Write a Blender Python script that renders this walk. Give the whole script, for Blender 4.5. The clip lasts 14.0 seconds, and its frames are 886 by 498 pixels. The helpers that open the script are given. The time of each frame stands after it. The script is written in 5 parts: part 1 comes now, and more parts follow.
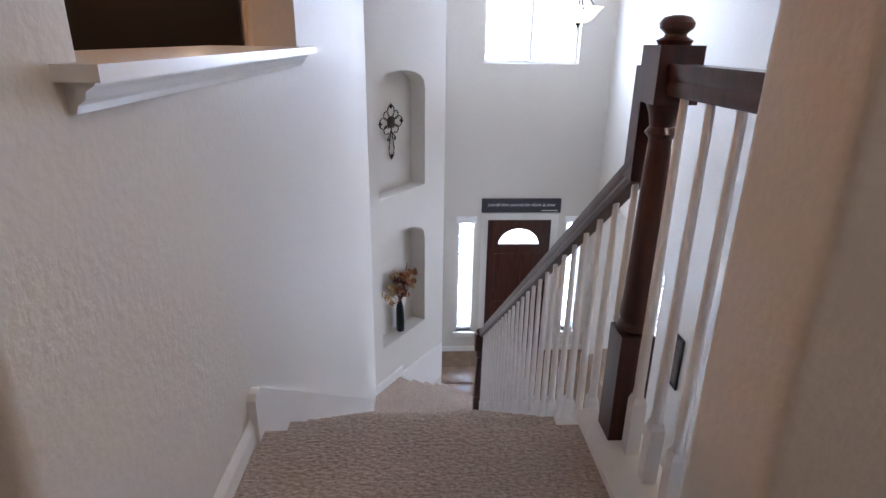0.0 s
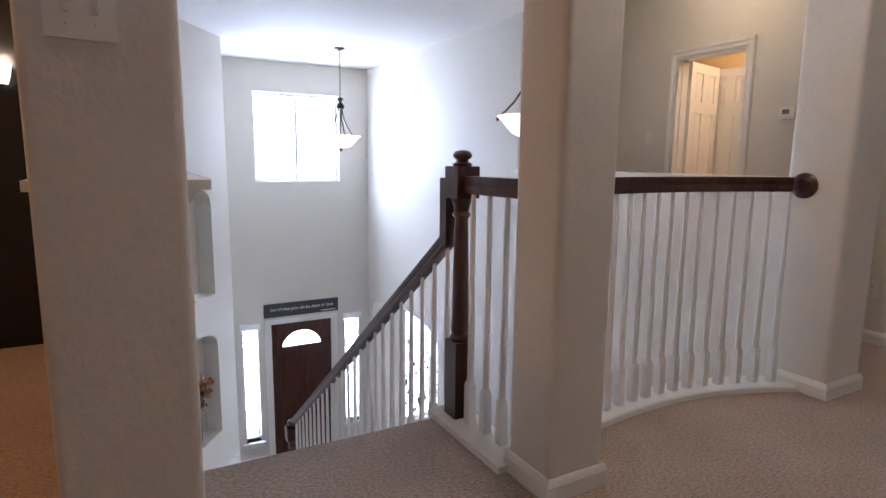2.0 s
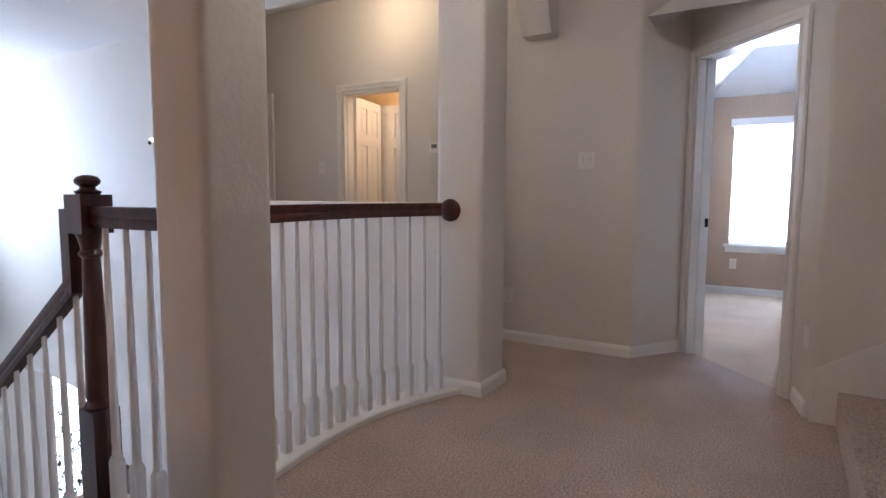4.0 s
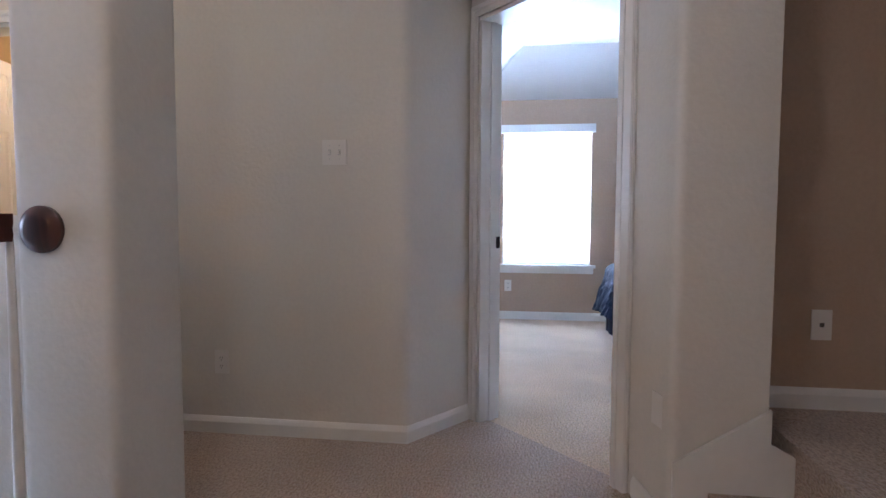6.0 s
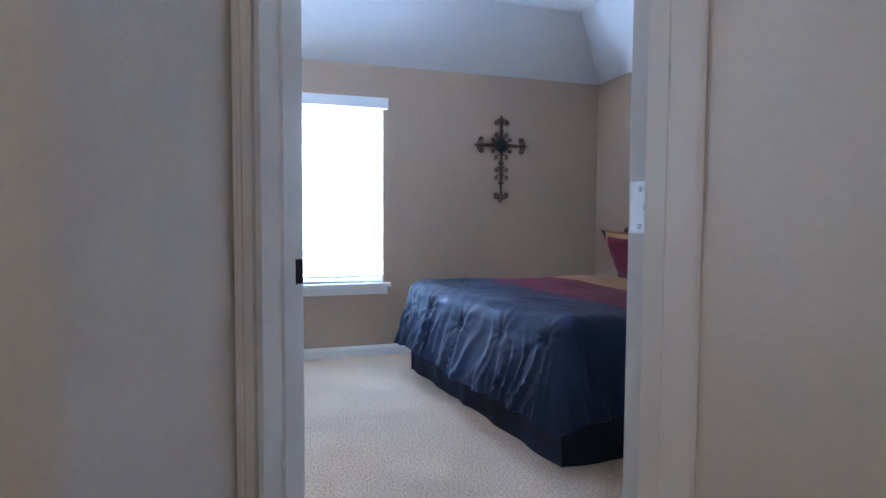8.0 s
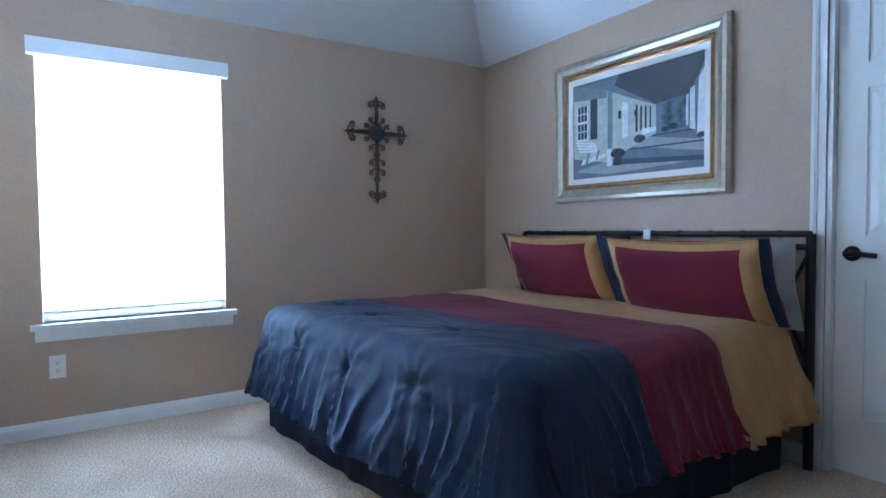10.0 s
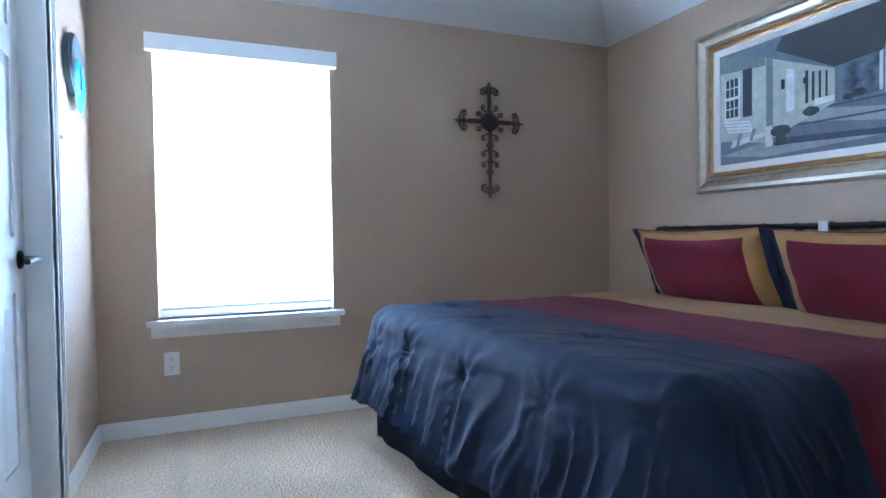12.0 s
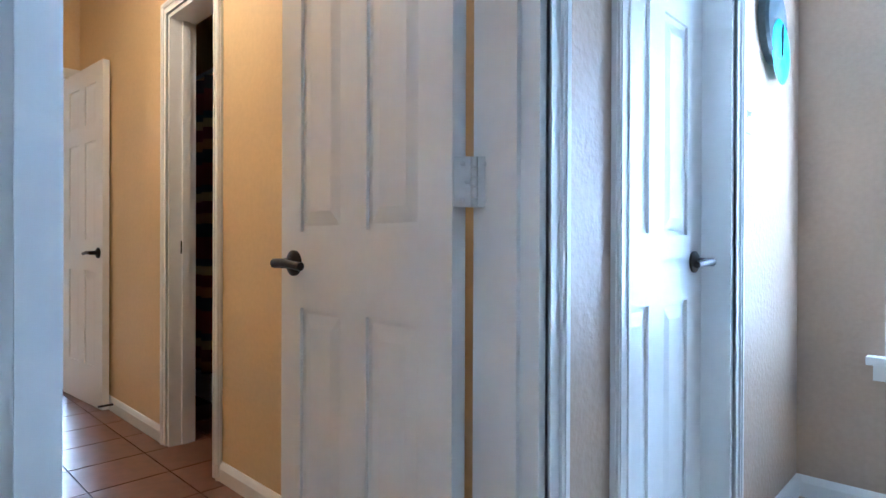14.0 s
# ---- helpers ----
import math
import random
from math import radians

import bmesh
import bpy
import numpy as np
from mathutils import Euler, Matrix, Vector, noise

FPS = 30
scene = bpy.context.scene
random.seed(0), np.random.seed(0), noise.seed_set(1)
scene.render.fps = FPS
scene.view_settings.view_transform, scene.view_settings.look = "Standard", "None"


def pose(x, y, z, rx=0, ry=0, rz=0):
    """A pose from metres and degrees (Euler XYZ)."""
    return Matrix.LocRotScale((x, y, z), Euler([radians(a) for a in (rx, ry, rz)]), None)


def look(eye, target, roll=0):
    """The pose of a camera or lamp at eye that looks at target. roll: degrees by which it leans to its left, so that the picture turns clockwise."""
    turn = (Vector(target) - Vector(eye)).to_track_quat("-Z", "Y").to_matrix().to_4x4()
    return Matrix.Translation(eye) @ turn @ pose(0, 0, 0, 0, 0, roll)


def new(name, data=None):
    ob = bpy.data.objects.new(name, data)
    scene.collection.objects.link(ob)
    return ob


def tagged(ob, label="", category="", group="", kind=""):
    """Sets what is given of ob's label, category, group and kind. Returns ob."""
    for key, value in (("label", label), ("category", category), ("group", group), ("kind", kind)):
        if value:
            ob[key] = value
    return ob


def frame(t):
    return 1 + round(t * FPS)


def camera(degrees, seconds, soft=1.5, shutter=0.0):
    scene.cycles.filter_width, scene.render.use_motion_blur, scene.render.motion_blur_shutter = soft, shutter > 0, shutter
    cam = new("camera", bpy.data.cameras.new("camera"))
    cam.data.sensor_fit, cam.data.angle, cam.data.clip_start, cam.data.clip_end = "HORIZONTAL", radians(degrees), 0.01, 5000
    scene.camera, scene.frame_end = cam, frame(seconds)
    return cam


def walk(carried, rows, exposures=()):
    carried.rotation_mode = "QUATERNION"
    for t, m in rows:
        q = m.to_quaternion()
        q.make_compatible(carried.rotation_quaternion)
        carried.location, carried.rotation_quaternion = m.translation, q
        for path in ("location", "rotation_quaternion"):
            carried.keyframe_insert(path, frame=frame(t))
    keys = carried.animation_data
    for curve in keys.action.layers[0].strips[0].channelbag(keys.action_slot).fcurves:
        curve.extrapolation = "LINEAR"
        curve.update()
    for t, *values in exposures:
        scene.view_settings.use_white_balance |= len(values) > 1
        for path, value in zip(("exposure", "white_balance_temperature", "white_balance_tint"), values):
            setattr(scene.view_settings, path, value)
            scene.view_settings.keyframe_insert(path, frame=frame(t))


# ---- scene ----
cam = camera(75.9, 14.0)

PATH = [
    (0, (0.565, -0.272, 1.114), (0.667, 1.599, 0.417), 0.8),
    (0.5, (0.482, -0.467, 1.128), (0.679, 1.437, 0.549), 0.9),
    (1, (0.333, -0.644, 1.127), (0.758, 1.255, 0.667), 0.9),
    (1.5, (0.155, -0.843, 1.122), (0.85, 0.998, 0.759), 0.7),
    (2, (-0.032, -0.939, 1.124), (0.917, 0.795, 0.819), 0.6),
    (2.2, (-0.119, -0.969, 1.133), (0.943, 0.703, 0.853), 0.9),
    (2.5, (-0.158, -0.986, 1.13), (1.04, 0.597, 0.883), 0.6),
    (3, (-0.193, -1.013, 1.121), (1.207, 0.4, 0.912), 0.5),
    (3.5, (-0.043, -0.971, 1.11), (1.537, 0.238, 0.909), 0.2),
    (4, (0.133, -0.917, 1.111), (1.842, 0.104, 0.92), 0.3),
    (4.2, (0.217, -0.879, 1.108), (1.965, 0.073, 0.918), 0.6),
    (6.5, (1.914, -0.458, 1.064), (3.911, -0.425, 0.951), 0.2),
    (7, (2.286, -0.35, 1.064), (4.27, -0.571, 0.95), 0.6),
    (7.5, (2.686, -0.346, 1.062), (4.636, -0.776, 0.952), 0.5),
    (8, (3.038, -0.379, 1.053), (4.94, -0.986, 0.949), 0.3),
    (8.5, (3.333, -0.423, 1.048), (5.163, -1.224, 0.947), 0.0),
    (9, (3.594, -0.533, 1.042), (5.379, -1.431, 0.945), -0.0),
    (9.2, (3.688, -0.553, 1.023), (5.446, -1.501, 0.936), -0.2),
    (11.3, (4.087, -0.539, 1.026), (5.73, -1.675, 0.944), -0.3),
    (11.5, (4.128, -0.534, 1.026), (5.79, -1.644, 0.943), -0.4),
    (12, (4.217, -0.633, 0.966), (6.065, -1.398, 0.918), -0.8),
    (12.5, (4.373, -0.651, 0.954), (6.355, -0.915, 0.925), -0.8),
    (13, (4.528, -0.658, 0.959), (6.507, -0.368, 0.937), -0.6),
    (13.4, (4.594, -0.699, 0.936), (6.437, 0.076, 0.942), -0.3),
    (13.5, (4.675, -0.727, 0.946), (6.461, 0.174, 0.939), -0.6),
    (14, (4.831, -0.666, 0.944), (6.27, 0.723, 0.938), 0.2),
]
walk(cam, [(t, look(eye, target, roll)) for t, eye, target, roll in PATH],
     [(0.0, 0.38, 5640, 20), (4.2, 0.33, 5380, 19), (6.5, 0.35, 5060, 17), (7.5, 0.24, 4930, 15), (8.4, 0.12, 4720, 11), (9.0, 0.12, 4500, 6), (11.5, 0.1, 4900, 9), (13.0, 0.22, 4740, 9), (14.0, 0.4, 4680, 7)])

# ---------------------------------------------------------------- world and lights
world = bpy.data.worlds.new("world")
scene.world = world
world.use_nodes = True
wn = world.node_tree
sky = wn.nodes.new("ShaderNodeTexSky")
sky.sky_type = 'NISHITA'
sky.sun_disc = False
sky.sun_elevation = radians(46)
sky.sun_rotation = radians(58)
wn.nodes["Background"].inputs["Strength"].default_value = 0.12
wn.links.new(sky.outputs["Color"], wn.nodes["Background"].inputs["Color"])

sun = new("sun", bpy.data.lights.new("sun", 'SUN'))
sun.data.energy, sun.data.angle, sun.data.color = 4.5, radians(0.3), (1.0, 0.95, 0.87)
sun.matrix_world = look((8.45, 5.34, 10.35), (0, 0, 0))


def area_lamp(name, eye, target, w, h, watts, color):
    lamp = new(name, bpy.data.lights.new(name, 'AREA'))
    lamp.data.shape, lamp.data.size, lamp.data.size_y = 'RECTANGLE', w, h
    lamp.data.energy, lamp.data.color = watts, color
    lamp.matrix_world = look(eye, target)
    return lamp


def point_lamp(name, at, watts, color, radius=0.05):
    lamp = new(name, bpy.data.lights.new(name, 'POINT'))
    lamp.data.energy, lamp.data.color, lamp.data.shadow_soft_size = watts, color, radius
    lamp.location = at
    return lamp


DAY = (0.80, 0.90, 1.0)
WARM = (1.0, 0.72, 0.42)
area_lamp("foyer_window_light", (2.0, 7.07, 1.42), (2.0, 0, 0.9), 1.1, 1.1, 40, DAY)
area_lamp("sidelight_light", (1.27, 7.075, -2.0), (1.27, 0, -2.0), 0.2, 1.6, 22, DAY)
area_lamp("sidelight_light", (2.73, 7.075, -2.0), (2.73, 0, -2.0), 0.2, 1.6, 22, DAY)
area_lamp("bedroom_window_light", (7.49, -0.835, 1.26), (4.0, -0.835, 1.26), 0.84, 1.34, 140, (0.76, 0.88, 1.0))
area_lamp("dining_window_light", (7.45, 6.0, -1.9), (3.0, 6.0, -1.9), 1.2, 1.3, 60, DAY)
area_lamp("far_bedroom_light", (6.4, 7.34, 1.22), (6.4, 3.6, 1.22), 0.95, 1.3, 90, DAY)
point_lamp("hallway_bulb", (3.64, 1.86, 2.62), 7, (1.0, 0.72, 0.40), 0.09)
# unseen source, added to brighten the hall floor and column fronts
point_lamp("landing_bulb", (1.75, 0.0, 2.66), 25, (1.0, 0.80, 0.56), 0.10)
point_lamp("bath_bulb", (5.2, 1.6, 2.3), 20, (1.0, 0.74, 0.46), 0.09)
point_lamp("media_bulb", (-1.6, 1.6, 2.3), 24, (1.0, 0.50, 0.20), 0.08)
point_lamp("sconce_bulb", (-0.626, 3.07, 1.66), 3, WARM, 0.03)
point_lamp("pendant_bulb", (2.42, 2.3, 1.42), 4, WARM, 0.04)
point_lamp("pendant_bulb", (2.16, 5.6, 1.42), 2, WARM, 0.04)
point_lamp("room_bulb", (4.42, 1.75, 2.35), 15, WARM, 0.06)

# ---------------------------------------------------------------- materials


def nodes_of(name):
    m = bpy.data.materials.new(name)
    m.use_nodes = True
    nt = m.node_tree
    return m, nt, nt.nodes["Principled BSDF"]


def paint(name, col, rough=0.6, var=0.06, grain=90.0, bump=0.15, metal=0.0, big=1.3, coat=0.0, col2=None, dist=0.004, spec=0.5):
    """Principled surface with variation at two scales and fine relief."""
    m, nt, b = nodes_of(name)
    N, L = nt.nodes, nt.links
    tc = N.new("ShaderNodeTexCoord")
    n1 = N.new("ShaderNodeTexNoise")
    n1.inputs["Scale"].default_value, n1.inputs["Detail"].default_value = big, 4
    n2 = N.new("ShaderNodeTexNoise")
    n2.inputs["Scale"].default_value, n2.inputs["Detail"].default_value = grain, 3
    L.new(tc.outputs["Object"], n1.inputs["Vector"])
    L.new(tc.outputs["Object"], n2.inputs["Vector"])
    add = N.new("ShaderNodeMath")
    add.operation = 'ADD'
    half = N.new("ShaderNodeMath")
    half.operation = 'MULTIPLY'
    half.inputs[1].default_value = 0.5
    L.new(n1.outputs["Fac"], add.inputs[0])
    L.new(n2.outputs["Fac"], add.inputs[1])
    L.new(add.outputs[0], half.inputs[0])
    ramp = N.new("ShaderNodeValToRGB")
    lo = col2 or tuple(max(0.0, c * (1 - var)) for c in col)
    hi = tuple(min(1.0, c * (1 + var)) for c in col)
    ramp.color_ramp.elements[0].position, ramp.color_ramp.elements[1].position = 0.36, 0.64
    ramp.color_ramp.elements[0].color, ramp.color_ramp.elements[1].color = (*lo, 1), (*hi, 1)
    L.new(half.outputs[0], ramp.inputs["Fac"])
    L.new(ramp.outputs["Color"], b.inputs["Base Color"])
    b.inputs["Roughness"].default_value, b.inputs["Metallic"].default_value = rough, metal
    b.inputs["Coat Weight"].default_value = coat
    b.inputs["Specular IOR Level"].default_value = spec
    bp = N.new("ShaderNodeBump")
    bp.inputs["Strength"].default_value, bp.inputs["Distance"].default_value = bump, dist
    L.new(n2.outputs["Fac"], bp.inputs["Height"])
    L.new(bp.outputs["Normal"], b.inputs["Normal"])
    return m


def carpet(name, a, c):
    """Cut-pile carpet: tuft speckle, soft tracks, strong fine relief."""
    m, nt, b = nodes_of(name)
    N, L = nt.nodes, nt.links
    tc = N.new("ShaderNodeTexCoord")
    tuft = N.new("ShaderNodeTexNoise")
    tuft.inputs["Scale"].default_value, tuft.inputs["Detail"].default_value = 120, 6
    tuft.inputs["Roughness"].default_value = 0.7
    track = N.new("ShaderNodeTexNoise")
    track.inputs["Scale"].default_value, track.inputs["Detail"].default_value = 2.4, 4
    worm = N.new("ShaderNodeTexVoronoi")
    worm.inputs["Scale"].default_value = 95
    mp = N.new("ShaderNodeMapping")
    mp.inputs["Scale"].default_value = (0.55, 1.0, 1.0)
    L.new(tc.outputs["Object"], mp.inputs["Vector"])
    for n in (tuft, worm):
        L.new(mp.outputs["Vector"], n.inputs["Vector"])
    L.new(tc.outputs["Object"], track.inputs["Vector"])
    r1 = N.new("ShaderNodeValToRGB")
    r1.color_ramp.elements[0].position, r1.color_ramp.elements[1].position = 0.38, 0.60
    r1.color_ramp.elements[0].color, r1.color_ramp.elements[1].color = (*a, 1), (*c, 1)
    L.new(tuft.outputs["Fac"], r1.inputs["Fac"])
    mix = N.new("ShaderNodeMixRGB")
    mix.blend_type = 'MULTIPLY'
    mix.inputs["Fac"].default_value = 0.55
    r2 = N.new("ShaderNodeValToRGB")
    r2.color_ramp.elements[0].position, r2.color_ramp.elements[1].position = 0.35, 0.65
    r2.color_ramp.elements[0].color, r2.color_ramp.elements[1].color = (0.72, 0.72, 0.72, 1), (1, 1, 1, 1)
    L.new(track.outputs["Fac"], r2.inputs["Fac"])
    L.new(r1.outputs["Color"], mix.inputs[1])
    L.new(r2.outputs["Color"], mix.inputs[2])
    L.new(mix.outputs["Color"], b.inputs["Base Color"])
    b.inputs["Roughness"].default_value = 0.95
    b.inputs["Specular IOR Level"].default_value = 0.15
    b.inputs["Sheen Weight"].default_value = 0.25
    mm = N.new("ShaderNodeMath")
    mm.operation = 'ADD'
    L.new(tuft.outputs["Fac"], mm.inputs[0])
    L.new(worm.outputs["Distance"], mm.inputs[1])
    bp = N.new("ShaderNodeBump")
    bp.inputs["Strength"].default_value, bp.inputs["Distance"].default_value = 0.7, 0.009
    L.new(mm.outputs[0], bp.inputs["Height"])
    L.new(bp.outputs["Normal"], b.inputs["Normal"])
    return m


def wood(name, dark, light, rough=0.3, scale=(30, 30, 2.5), coat=0.3):
    m, nt, b = nodes_of(name)
    N, L = nt.nodes, nt.links
    tc = N.new("ShaderNodeTexCoord")
    mp = N.new("ShaderNodeMapping")
    mp.inputs["Scale"].default_value = scale
    n = N.new("ShaderNodeTexNoise")
    n.inputs["Scale"].default_value, n.inputs["Detail"].default_value, n.inputs["Distortion"].default_value = 1.0, 6, 0.8
    r = N.new("ShaderNodeValToRGB")
    r.color_ramp.elements[0].position, r.color_ramp.elements[1].position = 0.3, 0.7
    r.color_ramp.elements[0].color, r.color_ramp.elements[1].color = (*dark, 1), (*light, 1)
    L.new(tc.outputs["Object"], mp.inputs["Vector"])
    L.new(mp.outputs["Vector"], n.inputs["Vector"])
    L.new(n.outputs["Fac"], r.inputs["Fac"])
    L.new(r.outputs["Color"], b.inputs["Base Color"])
    b.inputs["Roughness"].default_value = rough
    b.inputs["Coat Weight"].default_value = coat
    b.inputs["Coat Roughness"].default_value = 0.15
    bp = N.new("ShaderNodeBump")
    bp.inputs["Strength"].default_value, bp.inputs["Distance"].default_value = 0.12, 0.002
    L.new(n.outputs["Fac"], bp.inputs["Height"])
    L.new(bp.outputs["Normal"], b.inputs["Normal"])
    return m


def glow(name, col, strength):
    m, nt, b = nodes_of(name)
    b.inputs["Base Color"].default_value = (*col, 1)
    b.inputs["Emission Color"].default_value = (*col, 1)
    b.inputs["Emission Strength"].default_value = strength
    return m


def glass(name):
    m, nt, b = nodes_of(name)
    b.inputs["Base Color"].default_value = (0.95, 0.98, 1.0, 1)
    b.inputs["Roughness"].default_value = 0.02
    b.inputs["Transmission Weight"].default_value = 1.0
    b.inputs["IOR"].default_value = 1.02
    return m


CREAM = paint("cream_wall_paint", (0.69, 0.66, 0.605), 0.62, 0.03, 55, 0.35, big=0.9, dist=0.005)
TAN = paint("tan_wall_paint", (0.455, 0.335, 0.235), 0.42, 0.05, 55, 0.45, big=0.9, dist=0.005)
GOLD_WALL = paint("ochre_wall_paint", (0.68, 0.49, 0.25), 0.6, 0.04, 55, 0.3, big=0.9)
CEIL = paint("ceiling_paint", (0.74, 0.74, 0.73), 0.8, 0.03, 70, 0.4)
TRIM = paint("white_trim_gloss", (0.80, 0.79, 0.76), 0.28, 0.02, 30, 0.04, big=2.0)
DOORP = paint("white_door_gloss", (0.78, 0.77, 0.74), 0.3, 0.02, 40, 0.06, big=2.0)
BALU = paint("white_baluster_paint", (0.80, 0.79, 0.77), 0.35, 0.03, 40, 0.05)
CARPET = carpet("beige_carpet", (0.31, 0.23, 0.175), (0.60, 0.48, 0.39))
BCARPET = carpet("bedroom_carpet", (0.47, 0.335, 0.215), (0.79, 0.62, 0.435))
CHERRY = wood("dark_cherry_wood", (0.022, 0.006, 0.005), (0.085, 0.021, 0.013), 0.3)
DOORWOOD = wood("mahogany_door_wood", (0.03, 0.008, 0.005), (0.085, 0.024, 0.013), 0.35)
PLATE = paint("plastic_plate", (0.78, 0.76, 0.72), 0.35, 0.01, 60, 0.02)
SLOT = paint("dark_slot", (0.05, 0.045, 0.04), 0.5, 0.1)
BRONZE = paint("oil_rubbed_bronze", (0.025, 0.02, 0.018), 0.32, 0.25, 120, 0.1, metal=0.85)
IRON = paint("aged_iron", (0.055, 0.042, 0.035), 0.5, 0.4, 60, 0.3, metal=0.7)
IRONB = paint("bronzed_scroll_iron", (0.13, 0.085, 0.055), 0.5, 0.5, 40, 0.3, metal=0.6, col2=(0.035, 0.028, 0.03))
BLACK = paint("matt_black", (0.012, 0.012, 0.014), 0.45, 0.2)
FOYERTILE = paint("brown_floor_tile", (0.20, 0.135, 0.085), 0.3, 0.2, 12, 0.05, big=3)
BLIND = paint("white_blind_slat", (0.86, 0.87, 0.88), 0.5, 0.02)
SKYGLOW = glow("bright_daylight", (0.93, 0.97, 1.0), 3.2)
BULBGLASS = glow("lit_alabaster_glass", (1.0, 0.80, 0.55), 1.5)
GLASS = glass("window_glass")
STEEL = paint("painted_hinge_steel", (0.62, 0.62, 0.6), 0.35, 0.05, 80, 0.1, metal=0.3)

# ---------------------------------------------------------------- mesh helpers


def solid(*boxes):
    """A bmesh of boxes (x0, y0, z0, x1, y1, z1)."""
    bm = bmesh.new()
    for b in boxes:
        add_box(bm, *b)
    return bm


def add_box(bm, x0, y0, z0, x1, y1, z1, m=None):
    v = [bm.verts.new((m @ Vector(p)) if m else p) for p in ((x0, y0, z0), (x1, y0, z0), (x1, y1, z0), (x0, y1, z0), (x0, y0, z1), (x1, y0, z1), (x1, y1, z1), (x0, y1, z1))]
    for f in ((3, 2, 1, 0), (4, 5, 6, 7), (0, 1, 5, 4), (1, 2, 6, 5), (2, 3, 7, 6), (3, 0, 4, 7)):
        bm.faces.new([v[i] for i in f])
    return bm


def add_prism(bm, poly, z0, z1, m=None):
    """Upright prism over a plan polygon."""
    def P(x, y, z):
        return (m @ Vector((x, y, z))) if m else Vector((x, y, z))
    lo = [bm.verts.new(P(x, y, z0)) for x, y in poly]
    hi = [bm.verts.new(P(x, y, z1)) for x, y in poly]
    n = len(poly)
    bm.faces.new(lo[::-1])
    bm.faces.new(hi)
    for i in range(n):
        bm.faces.new((lo[i], lo[(i + 1) % n], hi[(i + 1) % n], hi[i]))
    return bm


def add_lathe(bm, prof, m, seg=20):
    """Turned body: prof is a run of (radius, z)."""
    rings = []
    for r, z in prof:
        rings.append([bm.verts.new(m @ Vector((max(r, 1e-4) * math.cos(2 * math.pi * k / seg), max(r, 1e-4) * math.sin(2 * math.pi * k / seg), z))) for k in range(seg)])
    for a, b in zip(rings, rings[1:]):
        for k in range(seg):
            bm.faces.new((a[k], a[(k + 1) % seg], b[(k + 1) % seg], b[k]))
    bm.faces.new(rings[0][::-1])
    bm.faces.new(rings[-1])
    return bm


def add_tube(bm, pts, r, seg=8, closed=False):
    """Round bar along points; r a number or one per point."""
    pts = [Vector(p) for p in pts]
    n = len(pts)
    rings = []
    for i, p in enumerate(pts):
        if closed:
            d = pts[(i + 1) % n] - pts[i - 1]
        else:
            d = pts[min(i + 1, n - 1)] - pts[max(i - 1, 0)]
        q = d.to_track_quat('Z', 'Y').to_matrix()
        rr = r[i] if isinstance(r, (list, tuple)) else r
        rings.append([bm.verts.new(p + q @ Vector((rr * math.cos(2 * math.pi * k / seg), rr * math.sin(2 * math.pi * k / seg), 0))) for k in range(seg)])
    pairs = list(zip(rings, rings[1:])) + ([(rings[-1], rings[0])] if closed else [])
    for a, b in pairs:
        for k in range(seg):
            bm.faces.new((a[k], a[(k + 1) % seg], b[(k + 1) % seg], b[k]))
    if not closed:
        bm.faces.new(rings[0][::-1])
        bm.faces.new(rings[-1])
    return bm


def sweep(bm, path, prof, cap=True):
    """Sweep a profile of (side, up) along a run of points; side is to the path's right in plan."""
    pts = [Vector(p) for p in path]
    rings = []
    for i, p in enumerate(pts):
        a = pts[max(i - 1, 0)]
        b = pts[min(i + 1, len(pts) - 1)]
        d = (b - a)
        flat = Vector((d.x, d.y, 0))
        if flat.length < 1e-6:
            flat = Vector((0, 1, 0))
        flat.normalize()
        side = Vector((flat.y, -flat.x, 0))
        k = 1.0
        if 0 < i < len(pts) - 1:
            d1 = Vector(((p - a).x, (p - a).y, 0)).normalized()
            k = 1 / max(0.4, d1.dot(flat))
        rings.append([bm.verts.new(p + side * s * k + Vector((0, 0, u))) for s, u in prof])
    n = len(prof)
    for a, b in zip(rings, rings[1:]):
        for k in range(n):
            bm.faces.new((a[k], b[k], b[(k + 1) % n], a[(k + 1) % n]))
    if cap:
        bm.faces.new(rings[0])
        bm.faces.new(rings[-1][::-1])
    return bm


def bevel(bm, w, seg=2, angle=40):
    es = [e for e in bm.edges if len(e.link_faces) == 2 and e.calc_face_angle(0) > radians(angle)]
    if es:
        bmesh.ops.bevel(bm, geom=es, offset=w, segments=seg, affect='EDGES', profile=0.5)
    return bm


def mesh_of(bm, name, mat, smooth=False):
    bmesh.ops.recalc_face_normals(bm, faces=bm.faces)
    me = bpy.data.meshes.new(name)
    bm.to_mesh(me)
    bm.free()
    mats = mat if isinstance(mat, (list, tuple)) else [mat]
    for q in mats:
        me.materials.append(q)
    if smooth:
        me.shade_smooth()
        try:
            me.set_sharp_from_angle(angle=radians(38))
        except AttributeError:
            pass
    return me


def part(name, bm, mat, parent, label="", smooth=False):
    ob = new(name, mesh_of(bm, name, mat, smooth))
    ob.parent = parent
    return tagged(ob, label) if label else ob


def thing(name, label, category, group="", kind="", at=(0, 0, 0), rz=0.0):
    ob = new(name)
    ob.empty_display_size = 0.1
    ob.matrix_world = pose(*at, 0, 0, rz)
    return tagged(ob, label, category, group, kind)


def single(name, bm, mat, label, category, kind="", group="", smooth=False):
    return tagged(new(name, mesh_of(bm, name, mat, smooth)), label, category, group, kind)


